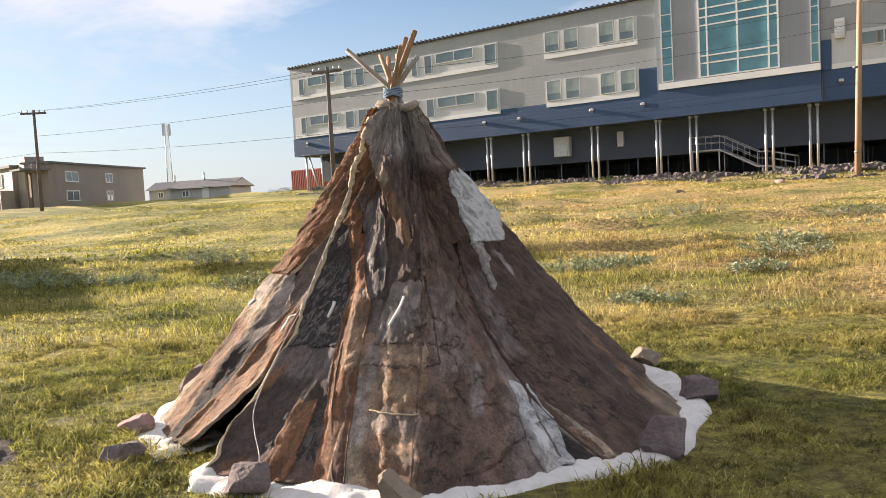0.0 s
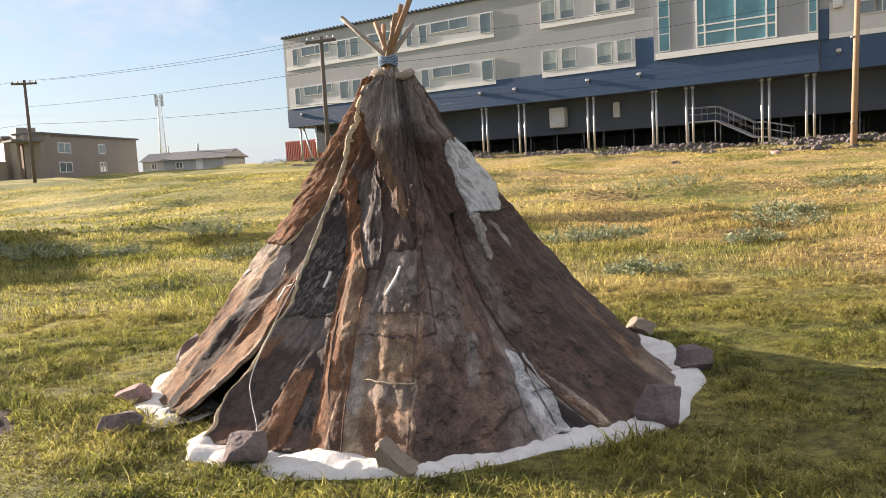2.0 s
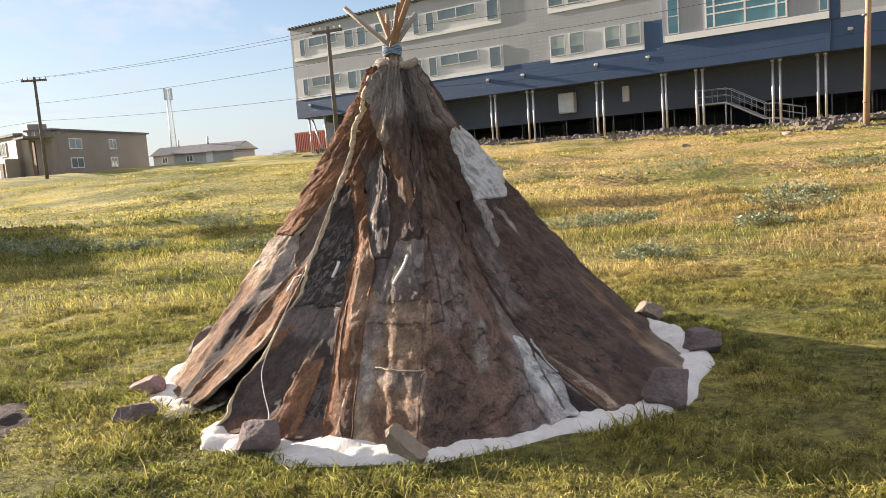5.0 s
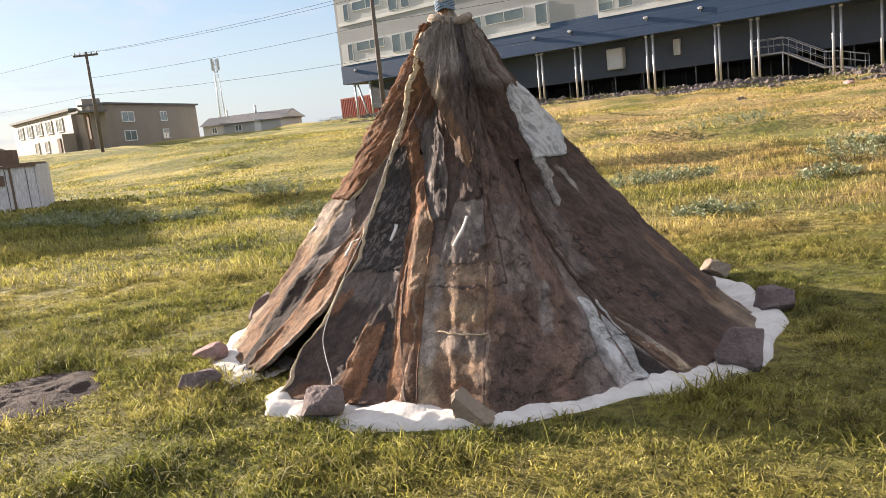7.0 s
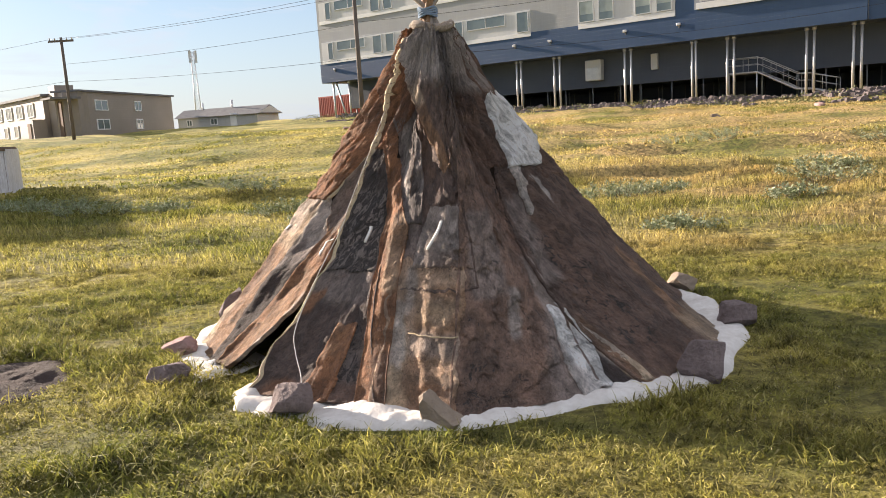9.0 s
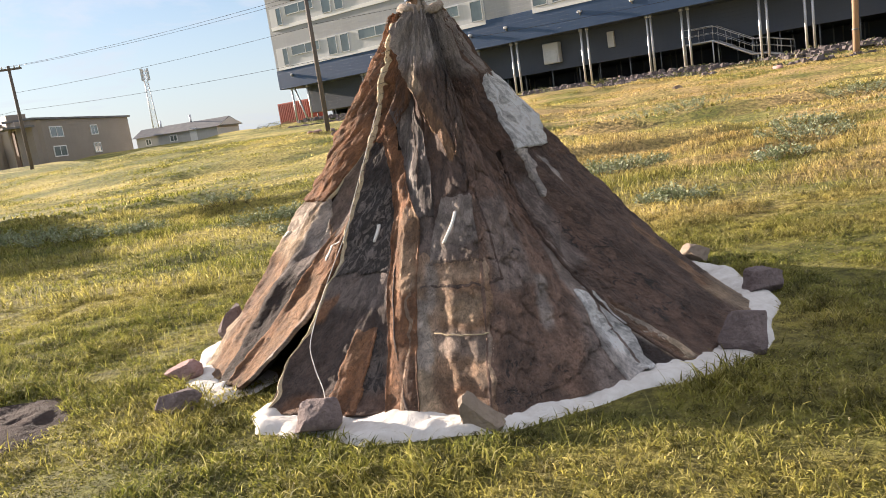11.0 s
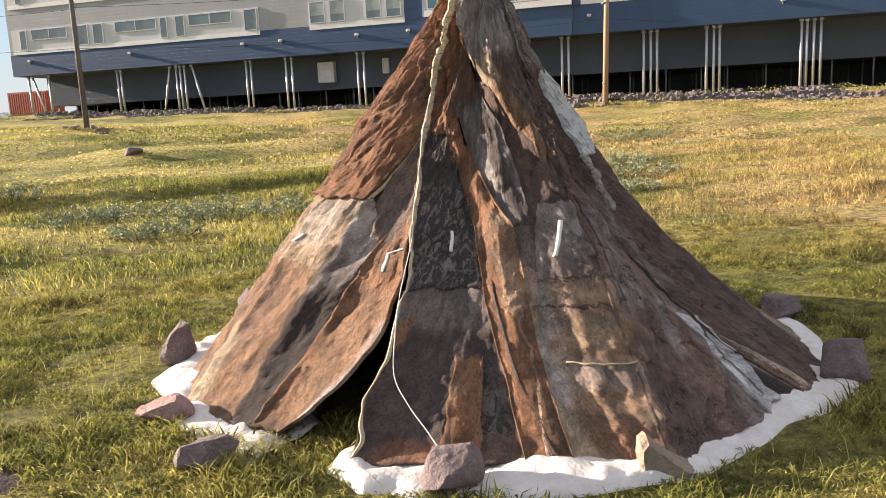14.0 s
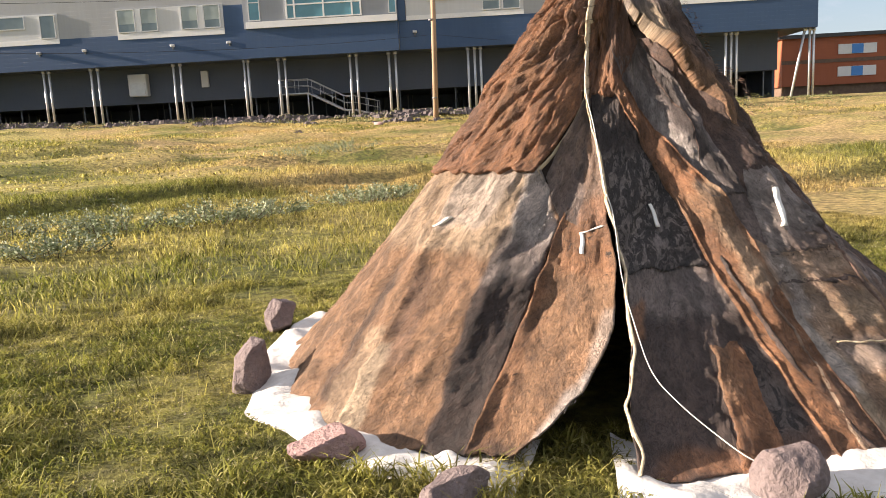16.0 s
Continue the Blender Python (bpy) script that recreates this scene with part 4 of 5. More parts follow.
def hide_material():
    m, nt, b = mat("caribou_hide", 0.88)
    at = nt.nodes.new("ShaderNodeAttribute")
    at.attribute_name = "hide_colour"
    uv = nt.nodes.new("ShaderNodeUVMap")
    mp = nt.nodes.new("ShaderNodeMapping")
    mp.inputs["Scale"].default_value = (1, 0.42, 1)
    nt.links.new(uv.outputs[0], mp.inputs[0])
    hair = noise_fac(nt, mp.outputs[0], 150, 4, 0.7, 0.3, 0.7, 0.4)
    mp2 = nt.nodes.new("ShaderNodeMapping")
    mp2.inputs["Scale"].default_value = (1, 0.75, 1)
    nt.links.new(uv.outputs[0], mp2.inputs[0])
    tuft = noise_fac(nt, mp2.outputs[0], 42, 8, 0.76, 0.38, 0.62, 1.0)
    worn = noise_fac(nt, mp2.outputs[0], 26, 7, 0.7, 0.55, 0.66, 1.2)
    dark = noise_fac(nt, mp2.outputs[0], 18, 7, 0.72, 0.58, 0.64, 1.5)

    def times(x, k):
        n = nt.nodes.new("ShaderNodeMath")
        n.operation, n.inputs[1].default_value = "MULTIPLY", k
        nt.links.new(x, n.inputs[0])
        return n.outputs[0]

    def scaled(colour, k):
        n = nt.nodes.new("ShaderNodeVectorMath")
        n.operation, n.inputs[3].default_value = "SCALE", k
        nt.links.new(colour, n.inputs[0])
        return n.outputs[0]

    col = at.outputs["Color"]
    col = blend(nt, times(tuft, 0.75), scaled(col, 0.36), scaled(col, 1.5))
    col = blend(nt, times(hair, 0.5), col, scaled(at.outputs["Color"], 1.6))
    col = blend(nt, times(worn, 0.35), col, scaled(at.outputs["Color"], 1.9))
    col = blend(nt, times(dark, 0.6), col, scaled(at.outputs["Color"], 0.3))
    # dark tufts left on worn skin: as thick as the fourth channel says
    tn = node(nt, "TexNoise", Scale=17, Detail=6, Roughness=0.7, Distortion=1.2)
    nt.links.new(mp2.outputs[0], tn.inputs["Vector"])
    cover = nt.nodes.new("ShaderNodeMath")
    cover.operation = "ADD"
    nt.links.new(tn.outputs["Fac"], cover.inputs[0])
    nt.links.new(times(at.outputs["Alpha"], 0.45), cover.inputs[1])
    tufts = nt.nodes.new("ShaderNodeMapRange")
    tufts.inputs["From Min"].default_value, tufts.inputs["From Max"].default_value = 0.70, 0.75
    nt.links.new(cover.outputs[0], tufts.inputs["Value"])
    col = blend(nt, times(tufts.outputs[0], 0.85), col, (0.022, 0.018, 0.017))
    nt.links.new(col, b.inputs["Base Color"])
    b.inputs["Sheen Weight"].default_value = 0.08
    b.inputs["Sheen Roughness"].default_value = 0.5
    h = nt.nodes.new("ShaderNodeMath")
    h.operation = "ADD"
    nt.links.new(times(hair, 0.5), h.inputs[0])
    nt.links.new(tuft, h.inputs[1])
    bump(nt, b, h.outputs[0], 1.0, 0.014)
    return m


M_HIDE = hide_material()
TENT = empty("skin_tent", pose(0, 0, 0), label="conical tent of sewn brown, grey and white hides on poles", category="tent")


def set_colours(me, cols):
    at = me.color_attributes.new("hide_colour", "FLOAT_COLOR", "POINT")
    at.data.foreach_set("color", cols.astype(np.float32).reshape(-1))


def hide(z0, z1, lo, hi, lift=0.004, label="", fur=1.0, curl=0.01, ragged=0.6, step=0.011, seed=1, hang=False, base=C_BROWN, marks=(), speck=0.0):
    """One sewn hide: lo and hi give its side edges, in degrees, at its foot and upwards (two to six values each), base and marks its colours."""
    rs = np.random.RandomState(seed)
    nz = max(6, int((z1 - z0) * 1.25 / step))
    lo, hi = np.array(lo, float), np.array(hi, float)
    width = (hi[0] - lo[0]) / 57.3 * 1.7
    nu = max(8, int(max(width, (hi.max() - lo.min()) / 57.3 * 1.1) / step))
    T, S = np.meshgrid(np.linspace(0, 1, nz), np.linspace(0, 1, nu), indexing="ij")
    L = np.interp(T, np.linspace(0, 1, len(lo)), lo) + ragged * (fbm(T * 9 + seed, T * 0 + seed * 3.1, 0, 3) - 0.5) * 2
    H = np.interp(T, np.linspace(0, 1, len(hi)), hi) + ragged * (fbm(T * 9 + seed * 2, T * 0 + seed * 7.7, 1, 3) - 0.5) * 2
    D = L + (H - L) * S
    Z = z0 + (z1 - z0) * T
    # uneven foot and head
    wob = 0.05 * ragged * (fbm(D * 0.30, D * 0 + seed, 2, 4) - 0.5) * 2
    Z = np.maximum(Z + wob * ((1 - T) ** 2 * min(1.0, z0 * 8 + 0.25) + T ** 2), 0.004)
    edge = np.minimum(np.minimum(S, 1 - S) * nu, np.minimum(T, 1 - T) * nz)
    lf = lift + curl * bell(edge, 2.5) * (0.3 + fbm(D * 0.4, Z * 8, 3, 2))
    lf = lf * (0.25 + 0.75 * smoothstep(0.0, 0.12, 1 - T))
    if hang:  # loose along its near edge only
        lf = 0.006 + (lf - 0.006) * (1 - S) ** 0.7 * smoothstep(0.02, 0.35, T)
    P = skin(D, Z, lf)
    inner = skin(D, Z, 0.0 if hang else lift - 0.012)
    n = nz * nu
    idx = np.arange(n).reshape(nz, nu)
    faces = np.stack([idx[:-1, :-1], idx[:-1, 1:], idx[1:, 1:], idx[1:, :-1]], -1).reshape(-1, 4).tolist()
    rim = np.concatenate([idx[0, :], idx[1:, -1], idx[-1, -2::-1], idx[-2:0:-1, 0]])
    verts = np.concatenate([P.reshape(-1, 3), inner.reshape(-1, 3)[rim]])
    m = len(rim)
    faces += [[int(rim[i]), int(rim[(i + 1) % m]), n + (i + 1) % m, n + i][::-1] for i in range(m)]
    me = bpy.data.meshes.new("hide")
    me.from_pydata(verts.tolist(), [], faces)
    me.materials.append(M_HIDE)
    me.polygons.foreach_set("use_smooth", [True] * len(me.polygons))
    cols = hide_colour(D, Z, base, marks, speck).reshape(-1, 4)
    set_colours(me, np.concatenate([cols, cols[rim]]))
    U = np.radians(D) * 1.25
    uvs = np.concatenate([np.stack([U, Z * 1.2 + seed], -1).reshape(-1, 2), np.stack([U, Z * 1.2 + seed], -1).reshape(-1, 2)[rim]])
    layer = me.uv_layers.new(name="UVMap")
    loops = np.empty(len(me.loops), np.int32)
    me.loops.foreach_get("vertex_index", loops)
    layer.data.foreach_set("uv", uvs[loops].astype(np.float32).reshape(-1))
    me.update()
    ob = new("hide", me)
    ob.parent = TENT
    if label:
        ob["label"] = label
    if fur > 0:
        area = (z1 - z0) * width * 1.1
        fur_coat(ob, int(area * 5500 * fur), z0, z1, lo, hi, lift, seed, (base, marks, speck))
    return ob


def fur_coat(parent, n, z0, z1, lo, hi, lift, seed, paint):
    """Short hair lying down the slope, in tufts."""
    rs = np.random.RandomState(seed + 100)
    if n < 20:
        return
    t, s = rs.rand(n), rs.rand(n)
    l, h = np.interp(t, np.linspace(0, 1, len(lo)), lo), np.interp(t, np.linspace(0, 1, len(hi)), hi)
    deg, z = l + (h - l) * s, z0 + (z1 - z0) * t
    keep = rs.rand(n) < smoothstep(0.35, 0.6, fbm(deg * 0.5, z * 14, 4, 3))
    deg, z = deg[keep], np.maximum(z[keep], 0.03)
    n = len(deg)
    ln = 0.007 + 0.012 * rs.rand(n)
    sway = (rs.rand(n) - 0.5) * 1.2 + 2.0 * (fbm(deg * 0.3, z * 8, 5, 2) - 0.5)
    root = skin(deg, z, lift + 0.001)
    r = np.maximum(np.hypot(root[:, 0] - CX0, root[:, 1] - CY0), 0.1)
    wd = np.degrees((0.0010 + 0.0014 * rs.rand(n)) / r)
    left, right = skin(deg - wd, z, lift), skin(deg + wd, z, lift)
    tip = skin(deg + np.degrees(sway * ln / r), np.maximum(z - ln * 0.8, 0.004), lift + 0.004 + 0.010 * rs.rand(n))
    V = np.stack([left, right, tip], 1).reshape(-1, 3)
    me = bpy.data.meshes.new("fur")
    me.vertices.add(3 * n)
    me.vertices.foreach_set("co", V.reshape(-1))
    me.loops.add(3 * n)
    me.loops.foreach_set("vertex_index", np.arange(3 * n, dtype=np.int32))
    me.polygons.add(n)
    me.polygons.foreach_set("loop_start", np.arange(0, 3 * n, 3, dtype=np.int32))
    me.polygons.foreach_set("loop_total", np.full(n, 3, np.int32))
    me.update(calc_edges=True)
    me.materials.append(M_HIDE)
    cols = hide_colour(deg, z, *paint)
    cols[:, :3] *= (0.5 + 0.8 * rs.rand(n))[:, None]
    set_colours(me, np.repeat(cols, 3, 0))
    me.uv_layers.new(name="UVMap").data.foreach_set("uv", np.repeat(np.stack([np.radians(deg) * 1.25, z * 1.2], 1), 3, 0).astype(np.float32).reshape(-1))
    ob = new("fur", me)
    ob.parent = parent
    tagged(ob, kind="stuff")


# Added dark sheet behind the hides, so that gaps between them read dark.
def gap_backing():
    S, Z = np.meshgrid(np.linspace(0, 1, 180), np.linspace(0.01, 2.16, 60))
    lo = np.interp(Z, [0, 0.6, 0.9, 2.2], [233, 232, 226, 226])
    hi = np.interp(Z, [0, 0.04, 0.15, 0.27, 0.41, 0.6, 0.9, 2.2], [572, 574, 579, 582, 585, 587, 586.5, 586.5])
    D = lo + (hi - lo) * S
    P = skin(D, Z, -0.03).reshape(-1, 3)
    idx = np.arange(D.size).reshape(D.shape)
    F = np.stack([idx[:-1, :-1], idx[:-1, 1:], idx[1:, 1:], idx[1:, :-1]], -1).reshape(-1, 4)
    from_arrays("gap_backing", P, F.tolist(), M_GAP_BACKING, TENT, True)["label"] = "dark backing sheet added behind the hides to close gaps"


M_GAP_BACKING = mottled("dark_gap_backing", (0.045, 0.032, 0.026), (0.07, 0.05, 0.04), (0.03, 0.02, 0.018), 8, 40, 0.95)
gap_backing()
# round the tent from the back over the left side, past the door, to the right side
hide(0.01, 2.16, (-12, -8), (62, 60), 0.0, fur=0.15, step=0.03, seed=1)
hide(0.01, 2.16, (58, 60), (124, 130), 0.002, fur=0.3, step=0.025, seed=2)
# the brown marks put crease shade into the colour; the tan one is paler hide
hide(1.04, 2.15, (118, 125, 130), (203, 212, 206.5, 203, 199), 0.014, "rusty brown crumpled hide", 1.3, 0.014, seed=3, base=C_RED, speck=0.06,
     marks=((1.05, 1.4, 150, 176, 155, 172, 8, C_BROWN, 0.5, 0.1), (1.2, 1.7, 178, 190, 180, 192, 5, C_TAN, 0.45, 0.0), (1.5, 2.1, 192, 210, 190, 204, 4, C_BROWN, 0.5, 0.25)))
hide(0.015, 1.10, (121, 121), (190, 188, 185, 183), 0.004, "tan hide with a paler head", 1.0, seed=4, base=C_TAN, speck=0.05,
     marks=((0.70, 1.12, 120, 184, 120, 184, 4, C_CREAM, 0.55, 0.0), (0.1, 0.6, 178, 183, 176, 180, 2, C_DARK, 0.6, 0.3), (0.0, 0.4, 183, 190, 182, 187, 1.5, C_CREAM, 0.45, 0.0)))
hide(0.02, 1.09, (189, 187.5, 184.5, 182), (210, 210.5, 212, 213, 202.5), 0.010, "tan hide with a cream head and a dark stripe", 1.2, 0.012, 0.8, seed=5, base=C_TAN, speck=0.04,
     marks=((0.70, 1.12, 180, 203, 178, 206, 3, C_CREAM, 0.65, 0.0), (0.80, 1.12, 183, 196, 182, 202, 2.5, C_PALE, 0.45, 0.0), (0.02, 0.32, 188.5, 192.5, 187, 191, 1.0, C_CREAM, 0.9, 0.0),
            (0.28, 0.62, 190, 196, 185, 189, 1.5, C_BROWN, 0.55, 0.15), (0.0, 0.80, 203.5, 210.5, 200.5, 215, 1.2, C_DARK, 0.97, 0.2), (0.72, 1.05, 204, 215, 201, 206, 1.2, C_PALE, 0.85, 0.0), (0.6, 0.76, 201, 214, 203, 214, 2, C_GREY, 0.6, 0.1)))
# the fourth mark, red with dark tufts, paints the shade of a crease
hide(0.03, 0.86, (209.5, 210.5, 211.5, 213, 214), (215.5, 224, 228.3, 229, 226), 0.018, "rust brown hide, its pale edge open at the door", 1.4, 0.02, seed=7, base=C_TAN, speck=0.06,
     marks=((0.0, 0.9, 206, 213, 209, 216, 3, C_RED, 0.5, 0.25), (0.08, 0.30, 217.5, 226, 223, 230, 1.2, C_PALE, 0.75, 0.0), (0.30, 0.50, 224, 230, 226, 231, 1.2, C_PALE, 0.4, 0.0),
            (0.60, 0.90, 216, 229, 215, 229, 2.5, C_RED, 0.7, 0.3), (0.0, 0.07, 204, 216, 205, 220, 2, C_DARK, 0.6, 0.2)))
hide(0.80, 1.37, (213.5, 206.5, 209, 212.8), (226.5, 225, 220.5, 213.6), 0.010, "grey-brown hide wedge", 0.6, seed=8, base=(0.20, 0.152, 0.130), speck=0.12,
     marks=((0.78, 0.92, 218, 228, 219, 227, 1.5, C_RED, 0.7, 0.1), (0.9, 1.3, 219, 227, 216, 223, 1.5, C_TAN, 0.4, 0.1)))
hide(0.01, 0.71, (231, 230.6, 230.4, 231.4, 230.5, 230), (260, 258, 256, 254, 253, 252), 0.006, "dark brown smooth hide beside the door", 0.35, 0.02, seed=9, base=(0.105, 0.072, 0.060), speck=0.08,
     marks=((0.47, 0.75, 229, 252, 229, 252, 3, C_GREY, 0.6, 0.0), (0.0, 0.08, 233, 244, 234, 243, 2, C_RED, 0.8, 0.1), (0.40, 0.52, 229, 233, 229, 234, 1.2, C_RED, 0.8, 0.0),
            (0.0, 0.36, 248.5, 255, 248.5, 253, 1.2, (0.15, 0.12, 0.105), 0.9, 0.45), (0.0, 0.10, 246, 257, 247, 255, 2, C_BROWN, 0.8, 0.1)))
hide(0.01, 0.37, (243.0, 244.3), (249.2, 249.6), 0.014, "reddish hide strip", 1.8, seed=11, base=C_RED, marks=((0.2, 0.4, 243, 247, 244, 248, 2, C_TAN, 0.6, 0.0),))
hide(0.63, 1.43, (230.5, 228, 225, 219.5, 212.5), (253, 251, 246, 239.5, 228), 0.006, "black shaggy hide, worn to grey skin", 0.3, seed=10, base=(0.21, 0.175, 0.16), speck=0.55,
     marks=((1.1, 1.45, 212, 240, 210, 226, 3, C_DARK, 0.8, 0.3),))
hide(0.01, 1.47, (255.5, 253.3, 250, 247.3, 238.5, 222), (261.3, 260.3, 259.3, 259.6, 247.5, 229.5), 0.016, "long rusty brown hide strip", 1.7, 0.014, seed=12, base=C_RED,
     marks=((0.55, 0.95, 254.5, 260, 252, 258, 2, C_CREAM, 0.5, 0.05), (0.78, 0.9, 246, 260, 246, 260, 1.5, C_TAN, 0.7, 0.1), (0.0, 0.25, 257.5, 262, 257, 261, 1.5, C_DARK, 0.6, 0.2), (0.9, 1.4, 240, 248, 226, 232, 3, C_TAN, 0.35, 0.0)))
hide(0.90, 1.62, (255.5, 248.5, 237, 222), (265, 264.5, 261, 247), 0.010, "grey scraped fold beside the rusty strip", 0.15, 0.008, 0.3, seed=26, base=(0.22, 0.18, 0.165),
     marks=((1.0, 1.5, 257, 261, 236, 243, 2.5, C_PALE, 0.45, 0.0), (0.88, 1.62, 262.5, 268, 246, 250, 2.5, C_DARK, 0.8, 0.0)))
hide(0.55, 1.62, (257, 257, 258, 242), (281, 281, 281, 281), 0.004, "dark brown smooth hide", 0.3, seed=13, base=(0.135, 0.086, 0.068), speck=0.05,
     marks=((0.50, 0.95, 259, 264, 259, 265, 2.5, C_GREY, 0.45, 0.05), (1.15, 1.6, 258, 272, 250, 262, 5, C_BROWN, 0.7, 0.0)))
hide(1.36, 2.08, (214, 208, 205.5, 201), (227, 246, 231, 210), 0.010, "rusty brown crumpled hide under the flap", 1.0, 0.012, seed=27, base=C_RED, speck=0.10,
     marks=((1.45, 1.85, 226, 252, 216, 236, 4, C_BROWN, 0.7, 0.15),))
# the tan and cream marks paint sunlight caught along the flap's loose edge
hide(1.20, 2.15, (275, 267.5, 257, 237, 222, 205), (287, 291, 297, 307, 325, 345), 0.075, "brown hide flap with a grey head, hanging loose", 1.3, 0.02, 0.9, seed=14, hang=True, base=(0.165, 0.104, 0.076), speck=0.25,
     marks=((1.16, 1.42, 268, 279, 260, 273.5, 1.5, C_TAN, 0.95, 0.0), (1.40, 1.62, 260, 273.5, 248, 264, 2, C_TAN, 0.95, 0.0), (1.60, 1.95, 248, 264, 212, 244, 3, C_CREAM, 0.8, 0.0), (1.42, 1.6, 262, 266, 252, 256, 1.2, C_TAN, 0.7, 0.0),
            (1.74, 2.2, 236, 350, 215, 350, 8, C_GREY, 0.85, 0.05), (1.80, 2.2, 205, 350, 205, 350, 8, C_PALE, 0.6, 0.0), (1.6, 2.12, 280, 300, 278, 300, 5, C_DARK, 0.7, 0.5)))
hide(0.66, 1.00, (262.8, 264.5, 268.5), (276.3, 277.5, 280), 0.009, "grey scraped hide patch", 0.2, 0.004, 0.6, seed=15, base=(0.31, 0.255, 0.225), speck=0.10,
     marks=((0.64, 0.76, 266, 278, 267, 278, 1.5, C_BROWN, 0.6, 0.1), (0.7, 1.0, 264, 272, 268, 276, 4, C_GREY, 0.5, 0.0)))
hide(0.01, 0.69, (258.5, 258, 257.5, 257.5), (273, 274.3, 276.5, 278), 0.010, "shaggy tan and cream hide", 2.6, 0.012, 1.4, seed=16, base=(0.42, 0.29, 0.20), speck=0.17,
     marks=((0.0, 0.44, 261, 265, 258.5, 262.5, 1.2, C_CREAM, 0.95, 0.0), (0.2, 0.5, 260, 263.5, 259, 262, 1.0, C_PALE, 0.7, 0.0), (0.44, 0.68, 261.5, 264, 262, 265, 1.2, C_PALE, 0.6, 0.0),
            (0.36, 0.58, 265, 275, 268, 279, 2.0, C_TAN, 0.85, 0.1), (0.40, 0.52, 266, 273, 268, 276, 2.5, C_CREAM, 0.5, 0.1), (0.0, 0.26, 264, 271, 264, 272, 2.5, C_TAN, 0.6, 0.1), (0.0, 0.14, 266, 274, 266, 274, 2, C_RED, 0.5, 0.1), (0.26, 0.36, 264, 275, 264, 275, 2, C_GREY, 0.5, 0.05)))
hide(0.01, 1.66, (272.3, 274, 277.5, 281, 286), (300, 302.5, 304.5, 314, 328), 0.010, "brown hide with worn grey patches", 0.9, seed=17, base=(0.245, 0.150, 0.108), speck=0.25,
     marks=((0.50, 0.96, 278.5, 288, 281, 292, 2, C_GREY, 0.65, 0.12), (0.30, 0.54, 285.5, 288, 288.5, 291, 1.2, C_PALE, 0.6, 0.0), (0.0, 0.36, 288, 302, 294, 302, 3, C_GREY, 0.7, 0.1), (0.34, 0.66, 297, 304, 300, 305, 1.5, C_PALE, 0.45, 0.05),
            (0.9, 1.5, 290, 312, 296, 320, 5, C_BROWN, 0.6, 0.15), (0.0, 0.3, 273, 284, 274, 284, 4, C_DARK, 0.35, 0.4)))
hide(0.01, 0.40, (294.5, 295.5, 299.5), (301.3, 303.3, 302.5), 0.016, "white hide wedge", 0.2, 0.012, seed=19, base=C_WHITE, marks=((0.0, 0.3, 292, 297, 293, 297.5, 2, C_GREY, 0.7, 0.1), (0.0, 0.12, 293, 300, 294, 299, 2, C_PALE, 0.6, 0.05)))
hide(0.01, 0.32, (300.8, 302.8, 302.5), (308.5, 307, 304.5), 0.013, "dark hide triangle with a cream border", 0.5, seed=18, base=C_DARK, marks=((0.01, 0.34, 305.2, 310, 302.5, 306, 0.8, C_CREAM, 0.95, 0.0), (0.1, 0.3, 304, 308, 302.5, 306, 0.8, C_PALE, 0.5, 0.0)))
hide(0.01, 1.24, (305.5, 301.8, 302, 307, 318), (326, 324, 327, 329.5, 336), 0.014, "dark brown hide", 0.9, 0.014, seed=20, base=(0.140, 0.087, 0.065), speck=0.2,
     marks=((0.5, 1.0, 303, 311, 310, 319, 2.5, C_GREY, 0.6, 0.1), (0.1, 0.75, 310, 318, 312, 320, 2.5, C_BROWN, 0.5, 0.55), (0.0, 0.18, 306, 326, 308, 324, 3, C_BROWN, 0.6, 0.1), (0.0, 0.3, 306, 309.5, 303, 306.5, 1, C_TAN, 0.5, 0.0)))
hide(0.01, 1.24, (324, 322.5, 325.5, 329), (360, 360, 360, 360), 0.008, "brown hide with a tan border", 0.8, seed=21, base=(0.145, 0.090, 0.068), speck=0.18,
     marks=((0.12, 0.58, 330, 337, 342, 348, 1.5, C_TAN, 0.8, 0.0), (0.0, 0.2, 333, 350, 332, 348, 2.5, C_CREAM, 0.5, 0.05), (0.93, 1.1, 335, 338, 340, 343, 0.7, C_PALE, 0.9, 0.0), (1.02, 1.14, 330, 333, 334, 337, 0.7, C_PALE, 0.8, 0.0)))
hide(1.20, 2.15, (298, 300, 306, 325), (358, 358, 358, 358), 0.007, "grey-brown hide on the shoulder", 0.8, seed=23, base=C_BROWN, speck=0.15, marks=((1.72, 2.2, 290, 360, 290, 360, 8, C_PALE, 0.6, 0.1), (1.35, 1.8, 300, 330, 306, 336, 6, C_DARK, 0.4, 0.3)))
hide(1.18, 1.70, (321, 333, 350), (350, 364, 372), 0.022, "white hide patch", 0.05, 0.008, 0.3, seed=22, base=C_WHITE)
hide(0.88, 1.20, (317.2, 321.5), (318.8, 331), 0.024, "pale hide tongue", 0.1, seed=24, base=C_PALE)
hide(1.1, 2.15, (346, 346), (372, 372), 0.004, fur=0.4, step=0.025, seed=25, speck=0.1)


